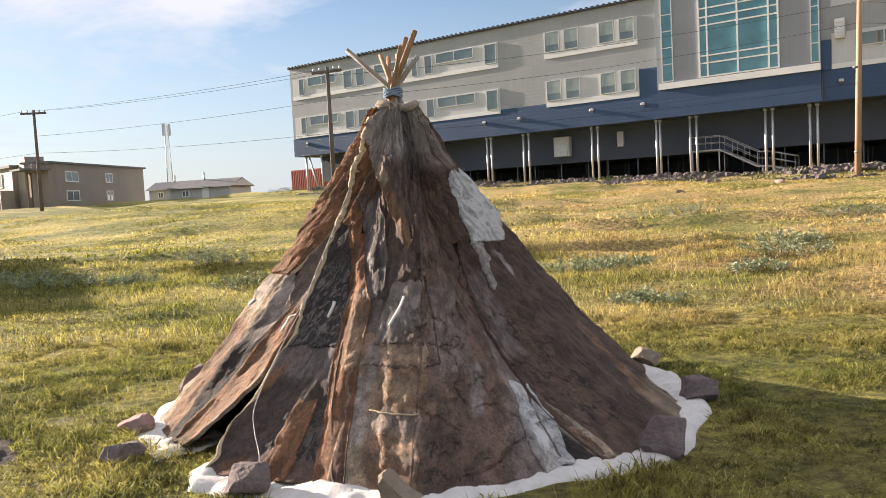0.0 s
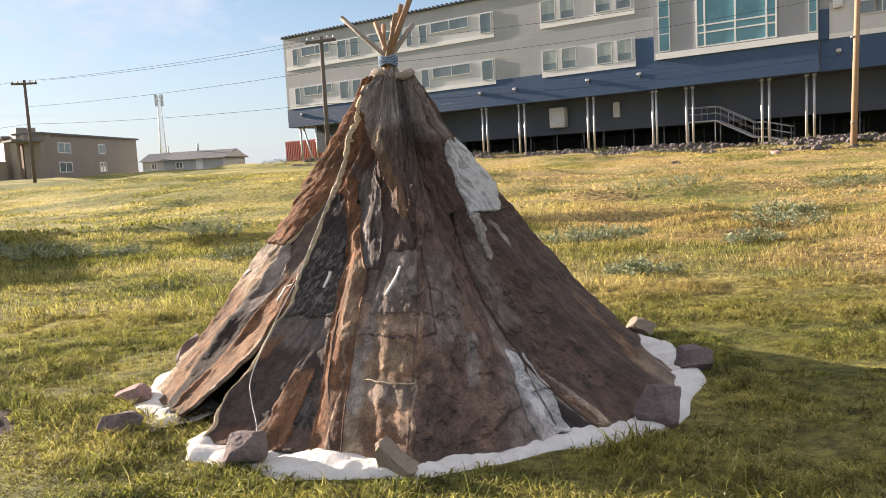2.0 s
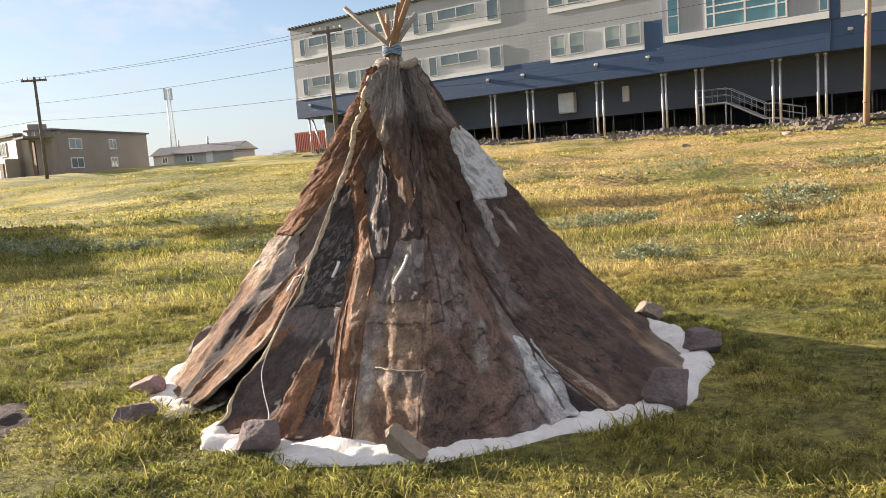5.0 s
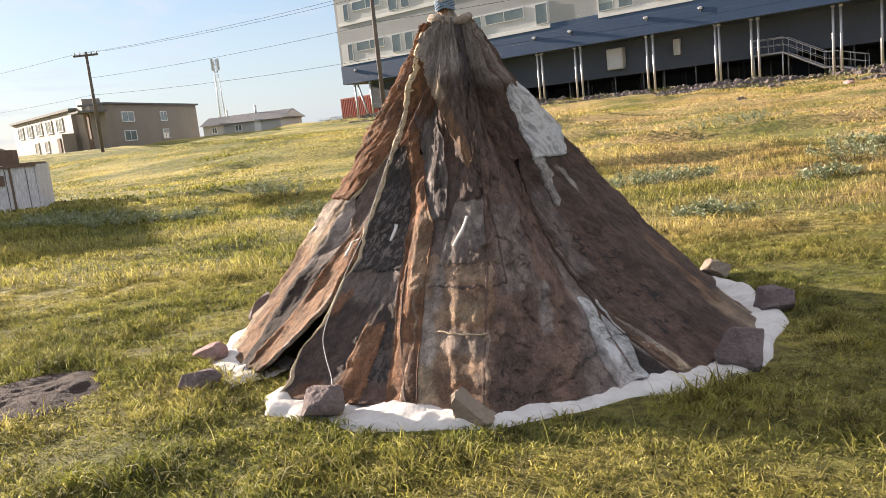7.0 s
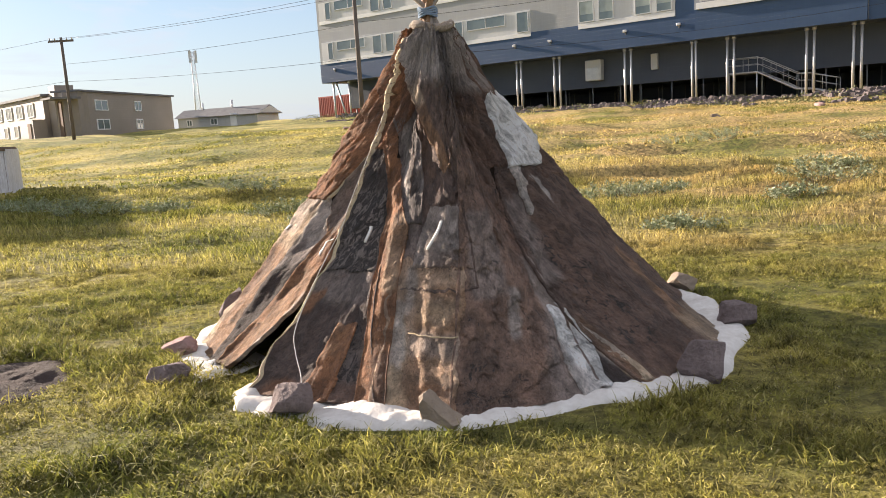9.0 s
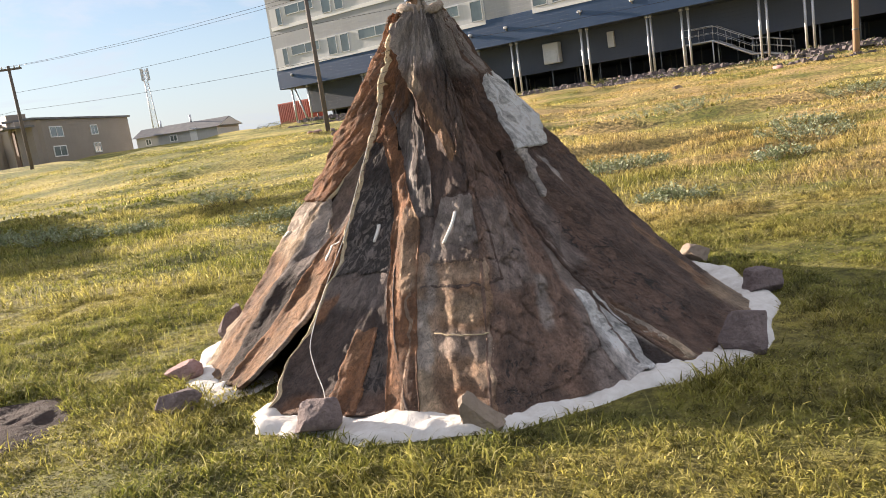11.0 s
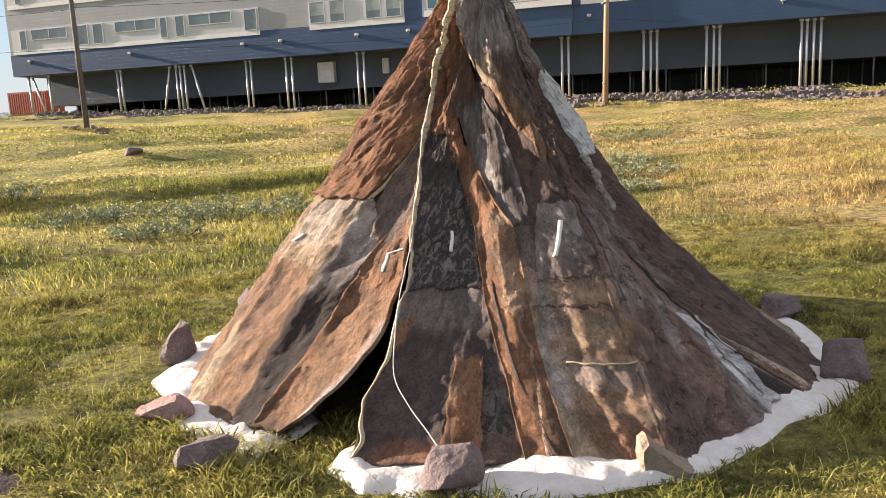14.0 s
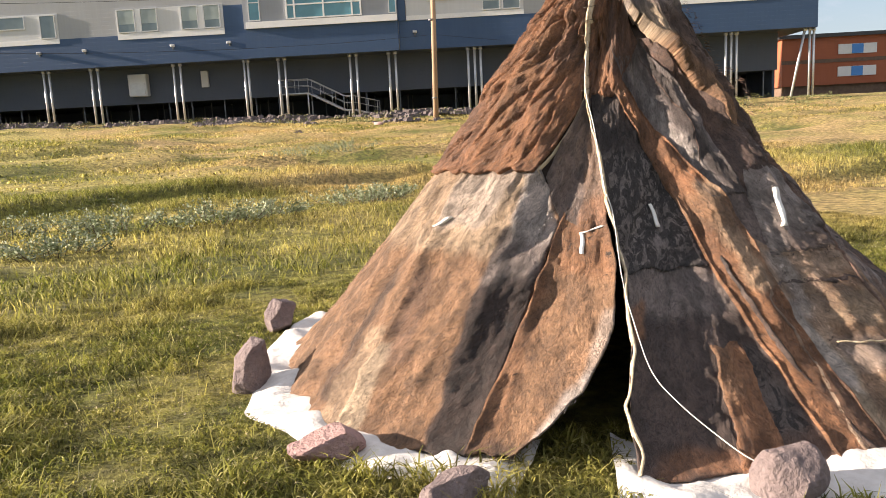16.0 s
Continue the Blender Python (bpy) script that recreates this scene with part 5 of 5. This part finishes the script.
def strip_along(name, line, z0, z1, half, lift, material, label="", n=60, seed=1, wob=0.4, shift=0.0):
    """A narrow raw edge of hide that follows a line up the tent."""
    zs = np.linspace(z0, z1, n)
    d = line(zs) + shift + wob * (fbm(zs * 14, zs * 0 + seed, 1, 3) - 0.5) * 2
    r = np.maximum(0.1, 1.6 * (1 - zs / TH))
    w = np.degrees(half * (0.6 + 0.8 * fbm(zs * 22, zs * 0 + seed + 4, 2, 2)) / r)
    rows = [skin(d - w, zs, lift - 0.012), skin(d - w * 0.6, zs, lift + 0.008), skin(d + w * 0.5, zs, lift + 0.012), skin(d + w, zs, lift - 0.012)]
    V = np.concatenate(rows)
    F = [[k * n + i, k * n + i + 1, (k + 1) * n + i + 1, (k + 1) * n + i] for k in range(3) for i in range(n - 1)]
    ob = from_arrays(name, V, F, material, TENT, True)
    if label:
        ob["label"] = label
    return ob


M_RAW = mottled("raw_hide_edge", (0.48, 0.39, 0.25), (0.62, 0.53, 0.37), (0.20, 0.13, 0.08), 12, 70, 0.85, amount=0.6)
strip_along("edge_strip", EDGE, 0.92, 2.08, 0.009, 0.024, M_RAW, "cream raw hide edge laced down the front", seed=3)
strip_along("edge_strip", ridge_line([0.02, 0.1, 0.21, 0.26, 0.37, 0.5, 0.63, 0.77, 0.9], [231, 231.4, 229.8, 230.2, 231.4, 230.4, 230.6, 228.8, 226]), 0.03, 0.93, 0.008, 0.018, M_RAW, "cream raw edge of the door flap", seed=5)
strip_along("seam_strip", ridge_line([0.82, 1.04, 1.17, 1.36], [213.4, 204, 209, 212.6]), 0.84, 1.35, 0.003, 0.006, M_RAW, seed=6)
for k in range(16):
    z = 0.98 + k * 0.066
    d = float(EDGE(z))
    r = 1.6 * (1 - z / TH)
    w = math.degrees(0.02 / max(r, 0.12))
    tube("stitch", [skin(d - w, z, 0.03), skin(d, z + 0.004, 0.03), skin(d + w, z + 0.012, 0.03)], 0.002, M_DARKTIMBER, TENT, n=4)


def cord(pts, r=0.0024, label="thin white cord hanging down the front", sub=8):
    out = []
    for i in range(len(pts) - 1):
        for k in range(sub):
            t = k / sub
            p0, p1, p2, p3 = (np.array(pts[max(0, min(len(pts) - 1, i + j))], float) for j in (-1, 0, 1, 2))
            out.append(0.5 * (2 * p1 + (p2 - p0) * t + (2 * p0 - 5 * p1 + 4 * p2 - p3) * t * t + (3 * p1 - p0 - 3 * p2 + p3) * t ** 3))
    out.append(np.array(pts[-1], float))
    return tube("cord", out, r, M_ROPE, TENT, label, 6)


cord([skin(*dz, 0.03) for dz in ((226, 0.92), (228, 0.83), (229.8, 0.60), (231.6, 0.45), (233.7, 0.30), (237.1, 0.20), (241, 0.11), (243.4, 0.06), (245.2, 0.035))])
cord([skin(*dz, 0.034) for dz in ((207, 1.62), (212, 1.40), (220, 1.2), (224.4, 1.0), (225.6, 0.93))], 0.0022)


def strap(deg0, z0, deg1, z1, half, label):
    n = 8
    t = np.linspace(0, 1, n)
    d, z = deg0 + (deg1 - deg0) * t + 0.25 * np.sin(t * 5), z0 + (z1 - z0) * t
    w = math.degrees(half) / 1.0
    V = np.concatenate([skin(d - w, z, 0.012), skin(d - w, z, 0.022), skin(d + w, z, 0.022), skin(d + w, z, 0.012)])
    F = [[k * n + i, k * n + i + 1, ((k + 1) % 4) * n + i + 1, ((k + 1) % 4) * n + i] for k in range(4) for i in range(n - 1)]
    F += [[0, n, 2 * n, 3 * n], [n - 1, 4 * n - 1, 3 * n - 1, 2 * n - 1]]
    from_arrays("strap", V, F, M_ROPE, TENT, True)["label"] = label


strap(272.3, 0.916, 267.9, 0.764, 0.008, "short white cloth strap")
strap(239.2, 0.87, 240.4, 0.78, 0.009, "short white cloth strap")
strap(220.1, 0.77, 221.2, 0.69, 0.009, "short white cloth strap")
strap(220.1, 0.77, 225.8, 0.80, 0.009, "short white cloth strap")
strap(183.9, 0.80, 186.5, 0.84, 0.008, "short white cloth strap")
tube("seam", [skin(d, 0.342 + 0.004 * math.sin(d * 2), 0.022) for d in np.linspace(264, 274.5, 9)], 0.004, M_RAW, TENT, "pale stitched seam", 6)


# poles and the collar
def poles():
    joint = Vector((-0.315, 5.56, 2.27))
    tips = [((-0.63, 5.62, 2.60), M_GREYPOLE, 0.017), ((-0.135, 5.58, 2.70), M_POLE, 0.021), ((-0.205, 5.66, 2.67), M_POLE, 0.019), ((-0.40, 5.72, 2.57), M_POLE, 0.018),
            ((-0.345, 5.78, 2.56), M_POLE, 0.017), ((-0.28, 5.80, 2.58), M_GREYPOLE, 0.016), ((-0.13, 5.70, 2.54), M_GREYPOLE, 0.018), ((-0.24, 5.47, 2.58), M_POLE, 0.016)]
    for i, (tip, material, r) in enumerate(tips):
        tip = Vector(tip)
        j = joint + Vector((0.022 * math.cos(i * 2.4), 0.022 * math.sin(i * 2.4), 0.0))
        d = (j - tip).normalized()
        foot = j + d * ((j.z - 0.05) / -d.z)
        flat = Vector((foot.x - CX0, foot.y - CY0))
        if flat.length > 1.45 or flat.length < 0.8:
            flat = flat.normalized() * 1.4
            foot = Vector((CX0 + flat.x, CY0 + flat.y, 0.0))
        if -155 < math.degrees(math.atan2(flat.y, flat.x)) < -120:
            foot = Vector((CX0 + flat.length * math.cos(-1.9), CY0 + flat.length * math.sin(-1.9), 0.0))
        inside = []
        for k in range(8):
            p = foot.lerp(j, k / 7)
            out = Vector((p.x - CX0 - (CX1 - CX0) * p.z / TH, p.y - CY0 - (CY1 - CY0) * p.z / TH))
            q = skin(math.degrees(math.atan2(out.y, out.x)), max(p.z, 0.0), -0.09)
            room = max(0.02, math.hypot(q[0] - CX0 - (CX1 - CX0) * p.z / TH, q[1] - CY0 - (CY1 - CY0) * p.z / TH))
            if out.length > room and k < 7:
                p = Vector((p.x - out.x * (1 - room / out.length), p.y - out.y * (1 - room / out.length), p.z))
            inside.append(p)
        pts = inside + [j.lerp(tip, 0.5) + Vector((0.004 * math.sin(i * 3), 0.004, 0)), tip]
        tube("tent_pole", pts, [r * (1.3 - 0.03 * k) for k in range(8)] + [r * 1.02, r * 0.95], material, TENT, "" if i else "weathered wooden tent pole", 9)
    bm = bmesh.new()
    for k in range(5):
        z = 2.245 + k * 0.012
        add_tube(bm, [(joint.x + 0.062 * math.cos(a), joint.y + 0.062 * math.sin(a), z + 0.008 * math.sin(3 * a + k)) for a in np.linspace(0, 2 * math.pi, 18)], 0.008, 6)
    part("lashing", bm, M_BLUECORD, TENT, "blue cord lashing round the poles", True)
    # rolled collar of pale hide
    n, m = 48, 10
    V, F = [], []
    for i in range(n):
        a = 2 * math.pi * i / n
        for k in range(m):
            b = 2 * math.pi * k / m
            w = 0.027 * (0.7 + 0.7 * float(fbm(i * 0.5, k * 0.6, 2, 2)))
            r = 0.128 + w * math.cos(b)
            z = 2.165 + 0.02 * math.sin(a * 2 + 1) + 1.1 * w * math.sin(b)
            V.append((CX1 + r * math.cos(a), CY1 + r * math.sin(a), z))
            F.append((i * m + k, ((i + 1) % n) * m + k, ((i + 1) % n) * m + (k + 1) % m, i * m + (k + 1) % m))
    from_arrays("collar", V, F, M_COLLAR, TENT, True)["label"] = "rolled collar of pale cream fur"


M_COLLAR = mottled("pale_fur", (0.36, 0.29, 0.23), (0.52, 0.45, 0.38), (0.16, 0.11, 0.08), 14, 90, 0.95, strength=0.9, dist=0.01, amount=0.6)
poles()


# ---- canvas under the skirt, stones ----
def canvas(a0, a1, label, seed, inner=0.5, flare=0.0):
    """A sheet that lies on the grass and shows beyond the foot of the hides."""
    n, m = max(12, int((a1 - a0) * 1.7)), 16
    V, F = [], []
    for i in range(n):
        t = i / (n - 1)
        a = math.radians(a0 + (a1 - a0) * t)
        ro = float(base_radius(a)) + 0.07 * (float(fbm(i * 0.045, seed, 0, 3)) - 0.5) * 2
        ri = ro - inner
        for k in range(m):
            s = k / (m - 1)
            r = ri + (ro - ri) * s
            x, y = CX0 + r * math.cos(a), CY0 + r * math.sin(a)
            fold = float(fbm(i * 0.085 + seed, s * 2.2, 1, 3)) - 0.35
            crease = float(fbm(i * 0.25 + s * 2, s * 4.0 + i * 0.05, 2, 3)) - 0.5
            z = float(ground_z(x, y)) + 0.014 + 0.11 * max(0, fold) * (0.4 + s) * (1 - s ** 6) + 0.03 * crease
            V.append((x, y, z if k < m - 1 else float(ground_z(x, y)) - 0.005))
    for i in range(n - 1):
        for k in range(m - 1):
            F.append((i * m + k, i * m + k + 1, (i + 1) * m + k + 1, (i + 1) * m + k))
    return tagged(from_arrays("canvas_sheet", V, F, M_CLOTH, None, True), label, "canvas sheet")


canvas(228.5, 392, "crumpled white canvas sheet along the foot of the tent", 3)
canvas(120, 218, "crumpled white canvas sheet beside the door, on grass", 8)


def stone(x, y, size, turn, material, label, seed, tilt=0.0, sink=0.12, z=0.0):
    """A rough angular field stone."""
    rs = random.Random(seed)
    bm = bmesh.new()
    bmesh.ops.create_icosphere(bm, subdivisions=4, radius=0.5)
    planes = [(Vector((rs.gauss(0, 1), rs.gauss(0, 1), rs.gauss(0, 0.8))).normalized(), rs.uniform(0.25, 0.40)) for _ in range(12)] + [(Vector((0, 0, -1)), 0.38), (Vector((rs.uniform(-.2, .2), rs.uniform(-.2, .2), 1)).normalized(), 0.38)]
    for v in bm.verts:
        p = v.co.copy()
        for nrm, d in planes:
            over = p.dot(nrm) - d
            if over > 0:
                p -= nrm * over * 0.985
        p += p.normalized() * 0.03 * noise.noise(p * 5 + Vector((seed, 0, 0))) + p.normalized() * 0.012 * noise.noise(p * 16 + Vector((0, seed, 0)))
        v.co = Vector((p.x * size[0] * 1.2, p.y * size[1] * 1.2, p.z * size[2] * 1.25))
    ob = part("stone", bm, material, None, "", False)
    ob.matrix_world = pose(x, y, float(ground_z(x, y)) + size[2] * (0.5 - sink) + z, tilt, 0, turn)
    return tagged(ob, label, "stone", "stones weighing down the tent")


def wedge_stone(x, y):
    """A split slab that leans on the hides: high at one end, sloping to the ground."""
    bm = bmesh.new()
    prof = [(-0.13, -0.02), (0.17, -0.02), (0.19, 0.035), (0.03, 0.13), (-0.09, 0.225), (-0.125, 0.20)]
    rows = []
    for k, (yy, q) in enumerate(((-0.085, 0.86), (-0.05, 1.0), (0.05, 1.0), (0.09, 0.9))):
        rows.append([bm.verts.new((px * q * 0.68, yy * 0.7, pz * q * 0.72)) for px, pz in prof])
    for a, b in zip(rows, rows[1:]):
        for k in range(6):
            bm.faces.new((a[k], a[(k + 1) % 6], b[(k + 1) % 6], b[k]))
    bm.faces.new(rows[0])
    bm.faces.new(rows[-1][::-1])
    bmesh.ops.subdivide_edges(bm, edges=bm.edges[:], cuts=4, use_grid_fill=True)
    for v in bm.verts:
        v.co += Vector((1, 1, 1)) * 0.007 * noise.noise(v.co * 14) + v.co.normalized() * 0.01 * noise.noise(v.co * 32)
    ob = part("stone", bm, M_BUFFSTONE)
    ob.matrix_world = pose(x, y, float(ground_z(x, y)) + 0.01, 0, 0, -22)
    return tagged(ob, "wedge-shaped buff stone leaning on the tent foot", "stone", "stones weighing down the tent")


stone(-2.01, 4.63, (0.25, 0.2, 0.15), 20, M_STONE, "flat grey-mauve stone on the canvas by the door", 3)
stone(-2.21, 5.28, (0.29, 0.2, 0.15), -42, M_PINKSTONE, "long pinkish slab of stone on the canvas", 4)
stone(-2.13, 6.33, (0.24, 0.22, 0.27), 10, M_STONE, "upright rounded mauve stone on the canvas", 9)
stone(-1.58, 7.32, (0.26, 0.22, 0.22), 50, M_STONE, "angular mauve stone behind the tent", 6)
stone(-1.10, 4.01, (0.25, 0.2, 0.20), 15, M_STONE, "blocky mauve stone on the canvas at the door flap", 17)
wedge_stone(-0.30, 3.76)
stone(1.17, 4.30, (0.30, 0.26, 0.25), 5, M_STONE, "large rounded grey-mauve stone on the canvas corner", 11)
stone(1.72, 5.34, (0.33, 0.22, 0.19), 12, M_STONE, "angular grey-mauve stone on the canvas", 13)
stone(1.66, 6.52, (0.25, 0.2, 0.17), 0, M_BUFFSTONE, "low buff stone behind the tent", 14)


# ---- bare earth, shrubs, flowers, rocks ----
M_SOIL = mottled("dark_soil", (0.060, 0.042, 0.036), (0.105, 0.075, 0.065), (0.03, 0.022, 0.02), 9, 50, 0.95, strength=0.9, dist=0.03, amount=0.5)


def bare_patch():
    n, m = 60, 26
    V, F = [(-3.25, 4.75, float(ground_z(-3.25, 4.75)) + 0.02)], []
    for k in range(1, m):
        s = k / (m - 1)
        for i in range(n):
            a = 2 * math.pi * i / n
            w = 1 + 0.45 * (float(fbm(2 + 1.6 * math.cos(a), 2 + 1.6 * math.sin(a), 3, 3)) - 0.5)
            x, y = -3.25 + 0.50 * s * w * math.cos(a), 4.75 + 0.62 * s * w * math.sin(a)
            lump = float(fbm(x * 7 + 40, y * 7 + 40, 2, 4))
            V.append((x, y, float(ground_z(x, y)) + (0.02 + 0.075 * (lump - 0.4)) * (1 - s ** 3) - 0.012 * s ** 6))
    for i in range(n):
        F.append((0, 1 + i, 1 + (i + 1) % n))
        for k in range(m - 2):
            F.append((1 + k * n + i, 1 + (k + 1) * n + i, 1 + (k + 1) * n + (i + 1) % n, 1 + k * n + (i + 1) % n))
    tagged(from_arrays("bare_earth", V, F, M_SOIL, None, True), "lumpy patch of dark bare earth in the grass", "earth")


bare_patch()


def leaf_material(name, a, b):
    m, nt, bs = mat(name, 0.7)
    g = nt.nodes.new("ShaderNodeNewGeometry")
    col = blend(nt, g.outputs["Random Per Island"], a, b)
    f = noise_fac(nt, world_pos(nt), 3, 3, 0.6, 0.3, 0.7)
    col = blend(nt, f, col, tuple(x * 0.7 for x in a))
    nt.links.new(col, bs.inputs["Base Color"])
    return m


M_WILLOW = leaf_material("willow_leaves", (0.20, 0.24, 0.10), (0.50, 0.52, 0.38))
M_TWIG = mottled("twigs", (0.10, 0.075, 0.055), (0.15, 0.11, 0.08), (0.06, 0.045, 0.03), 8, 40, 0.9)
M_SEED = leaf_material("seed_heads", (0.45, 0.36, 0.20), (0.62, 0.54, 0.36))


def leaves_mesh(name, P, size, material, parent, rs):
    n = len(P)
    a, b = rs.rand(n) * 2 * np.pi, (rs.rand(n) - 0.3) * 1.6
    d = np.stack([np.cos(a) * np.cos(b), np.sin(a) * np.cos(b), np.sin(b)], 1)
    w = np.cross(d, rs.randn(n, 3))
    w /= np.linalg.norm(w, axis=1)[:, None] + 1e-9
    s = (size * (0.6 + 0.8 * rs.rand(n)))[:, None]
    V = np.stack([P, P + d * s * 0.5 + w * s * 0.22, P + d * s, P + d * s * 0.5 - w * s * 0.22], 1).reshape(-1, 3)
    F = np.arange(4 * n).reshape(n, 4)
    return from_arrays(name, V, F.tolist(), material, parent)


def shrub(x, y, w, h, seed):
    rs = np.random.RandomState(seed)
    z = float(ground_z(x, y))
    root = empty("willow_shrub", pose(x, y, z), label="low grey-green willow shrub in the meadow", category="shrub", group="willow shrubs")
    bm = bmesh.new()
    P = []
    for k in range(int(16 + 14 * w)):
        a, q = rs.rand() * 6.283, math.sqrt(rs.rand())
        bx, by = w * 0.5 * q * math.cos(a), w * 0.38 * q * math.sin(a)
        hh = h * (0.55 + 0.6 * rs.rand()) * (1 - 0.4 * q)
        tip = Vector((bx * 1.25 + 0.05 * rs.randn(), by * 1.25 + 0.05 * rs.randn(), hh))
        add_tube(bm, [(bx * 0.8, by * 0.8, -0.05), Vector((bx, by, 0)).lerp(tip, 0.5), tip], [0.006, 0.004, 0.002], 4)
        for j in range(48):
            t = 0.25 + 0.75 * rs.rand()
            p = Vector((bx * 0.8, by * 0.8, 0)).lerp(tip, t)
            P.append((p.x + 0.03 * rs.randn(), p.y + 0.03 * rs.randn(), max(0.01, p.z + 0.02 * rs.randn())))
    tagged(part("stem", bm, M_TWIG, root), kind="stuff")
    tagged(leaves_mesh("foliage", np.array(P), np.full(len(P), 0.045), M_WILLOW, root, rs), kind="stuff")


SHRUBS = [(-2.7, 14.4, 1.6, .38), (-1.5, 13.4, 1.5, .42), (-0.4, 13.0, 1.4, .36), (-2.4, 12.0, 1.0, .28), (-3.6, 14.0, 1.2, .34), (0.6, 13.6, 1.2, .3),
          (2.5, 14.2, 1.5, .34), (3.4, 15.0, 1.3, .3), (6.1, 13.9, 1.6, .36), (7.2, 16.2, 1.5, .34), (7.4, 27.5, 3.0, .5), (9.2, 28.5, 2.4, .45), (12.8, 24.4, 2.2, .45), (2.6, 10.0, .8, .22),
          (-7.4, 14.8, 1.5, .3), (-8.6, 15.4, 1.6, .34), (-6.2, 15.0, 1.2, .26), (-9.8, 16.0, 1.4, .3), (10.2, 18.5, 1.6, .34), (4.8, 12.0, .9, .24), (-5.0, 17.5, 1.4, .3)]
for i, (x, y, w, h) in enumerate(SHRUBS):
    shrub(x, y, w, h, 30 + i)


def flowers():
    rs = np.random.RandomState(77)
    n = 7500
    x, y = -6.5 + 13 * rs.rand(n), 2.0 + 14 * rs.rand(n) ** 1.2
    keep = (fbm(x * 0.7, y * 0.7, 1, 3) > 0.46) & keep_grass(x, y, 0.05)
    x, y = x[keep], y[keep]
    z = ground_z(x, y) + 0.03 + 0.07 * rs.rand(len(x))
    P = np.repeat(np.stack([x, y, z], 1), 4, 0)
    ob = leaves_mesh("flower_heads", P, np.full(len(P), 0.009) * (0.6 + 0.06 * np.repeat(y, 4)), M_SEED, None, rs)
    tagged(ob, "small pale flower and seed heads in the grass", "flowers", kind="stuff")


flowers()


def bank_rocks():
    """Loose grey-mauve rubble on the bank before the building."""
    rs = np.random.RandomState(11)
    c, s = math.cos(FA), math.sin(FA)
    V, F = [], []
    for _ in range(7500):
        u, d = -36 + 72 * rs.rand(), 1.5 + 5.6 * rs.rand()
        if fbm(u * 0.25 + 60, d * 0.4, 2, 3) < 0.43:
            continue
        x, y = FX + c * u + s * d, FY + s * u - c * d
        z = float(ground_z(x, y))
        q = 0.08 + 0.34 * rs.rand() ** 2.2
        base = len(V)
        ang = rs.rand() * 6.28
        for k in range(6):
            a = ang + k * 1.047
            r = q * (0.7 + 0.5 * rs.rand())
            V.append((x + r * math.cos(a), y + r * math.sin(a), z - 0.03))
        for k in range(6):
            a = ang + k * 1.047 + 0.2
            r = q * (0.35 + 0.35 * rs.rand())
            V.append((x + r * math.cos(a), y + r * math.sin(a), z + q * (0.45 + 0.3 * rs.rand())))
        F += [[base + k, base + (k + 1) % 6, base + 6 + (k + 1) % 6, base + 6 + k] for k in range(6)] + [[base + 6 + k for k in range(6)]]
    tagged(from_arrays("bank_rubble", V, F, M_RUBBLE), "loose mauve-grey rubble on the bank below the building", "rubble", kind="stuff")


bank_rocks()
for i, (x, y, q) in enumerate(((-5.2, 41.0, 0.5), (-6.9, 45.0, 0.45), (-6.0, 45.0, 0.35), (-7.4, 45.6, 0.3), (-3.5, 30.5, 0.5), (-14.2, 30.0, 0.5), (12.5, 41.0, 0.5), (20, 46, 0.6))):
    stone(x, y, (q * 1.3, q, q * 0.6), i * 40, M_PINKSTONE if i % 2 else M_STONE, "half-buried boulder in the meadow grass", 60 + i, sink=0.25)["group"] = "boulders in the meadow"


def bank_scrub():
    """Low dark-green and straw scrub on the bank, too far off to tell the plants apart."""
    rs = np.random.RandomState(21)
    c, s = math.cos(FA), math.sin(FA)
    n = 15000
    u, d = -42 + 86 * rs.rand(n), 1.2 + 6.0 * rs.rand(n)
    keep = fbm(u * 0.5 + 20, d * 0.7 + 3, 3, 3) > 0.44
    u, d = u[keep], d[keep]
    x, y = FX + c * u + s * d, FY + s * u - c * d
    z = ground_z(x, y) + 0.30 * rs.rand(len(x)) * smoothstep(0.42, 0.62, fbm(u * 0.8, d * 0.9, 1, 3))
    ob = leaves_mesh("bank_scrub", np.stack([x, y, z], 1), np.full(len(x), 0.16), M_SCRUB, None, rs)
    tagged(ob, "low green and straw-coloured scrub on the bank", "scrub", kind="stuff")


M_SCRUB = leaf_material("bank_scrub_leaves", (0.14, 0.16, 0.06), (0.36, 0.33, 0.14))
bank_scrub()
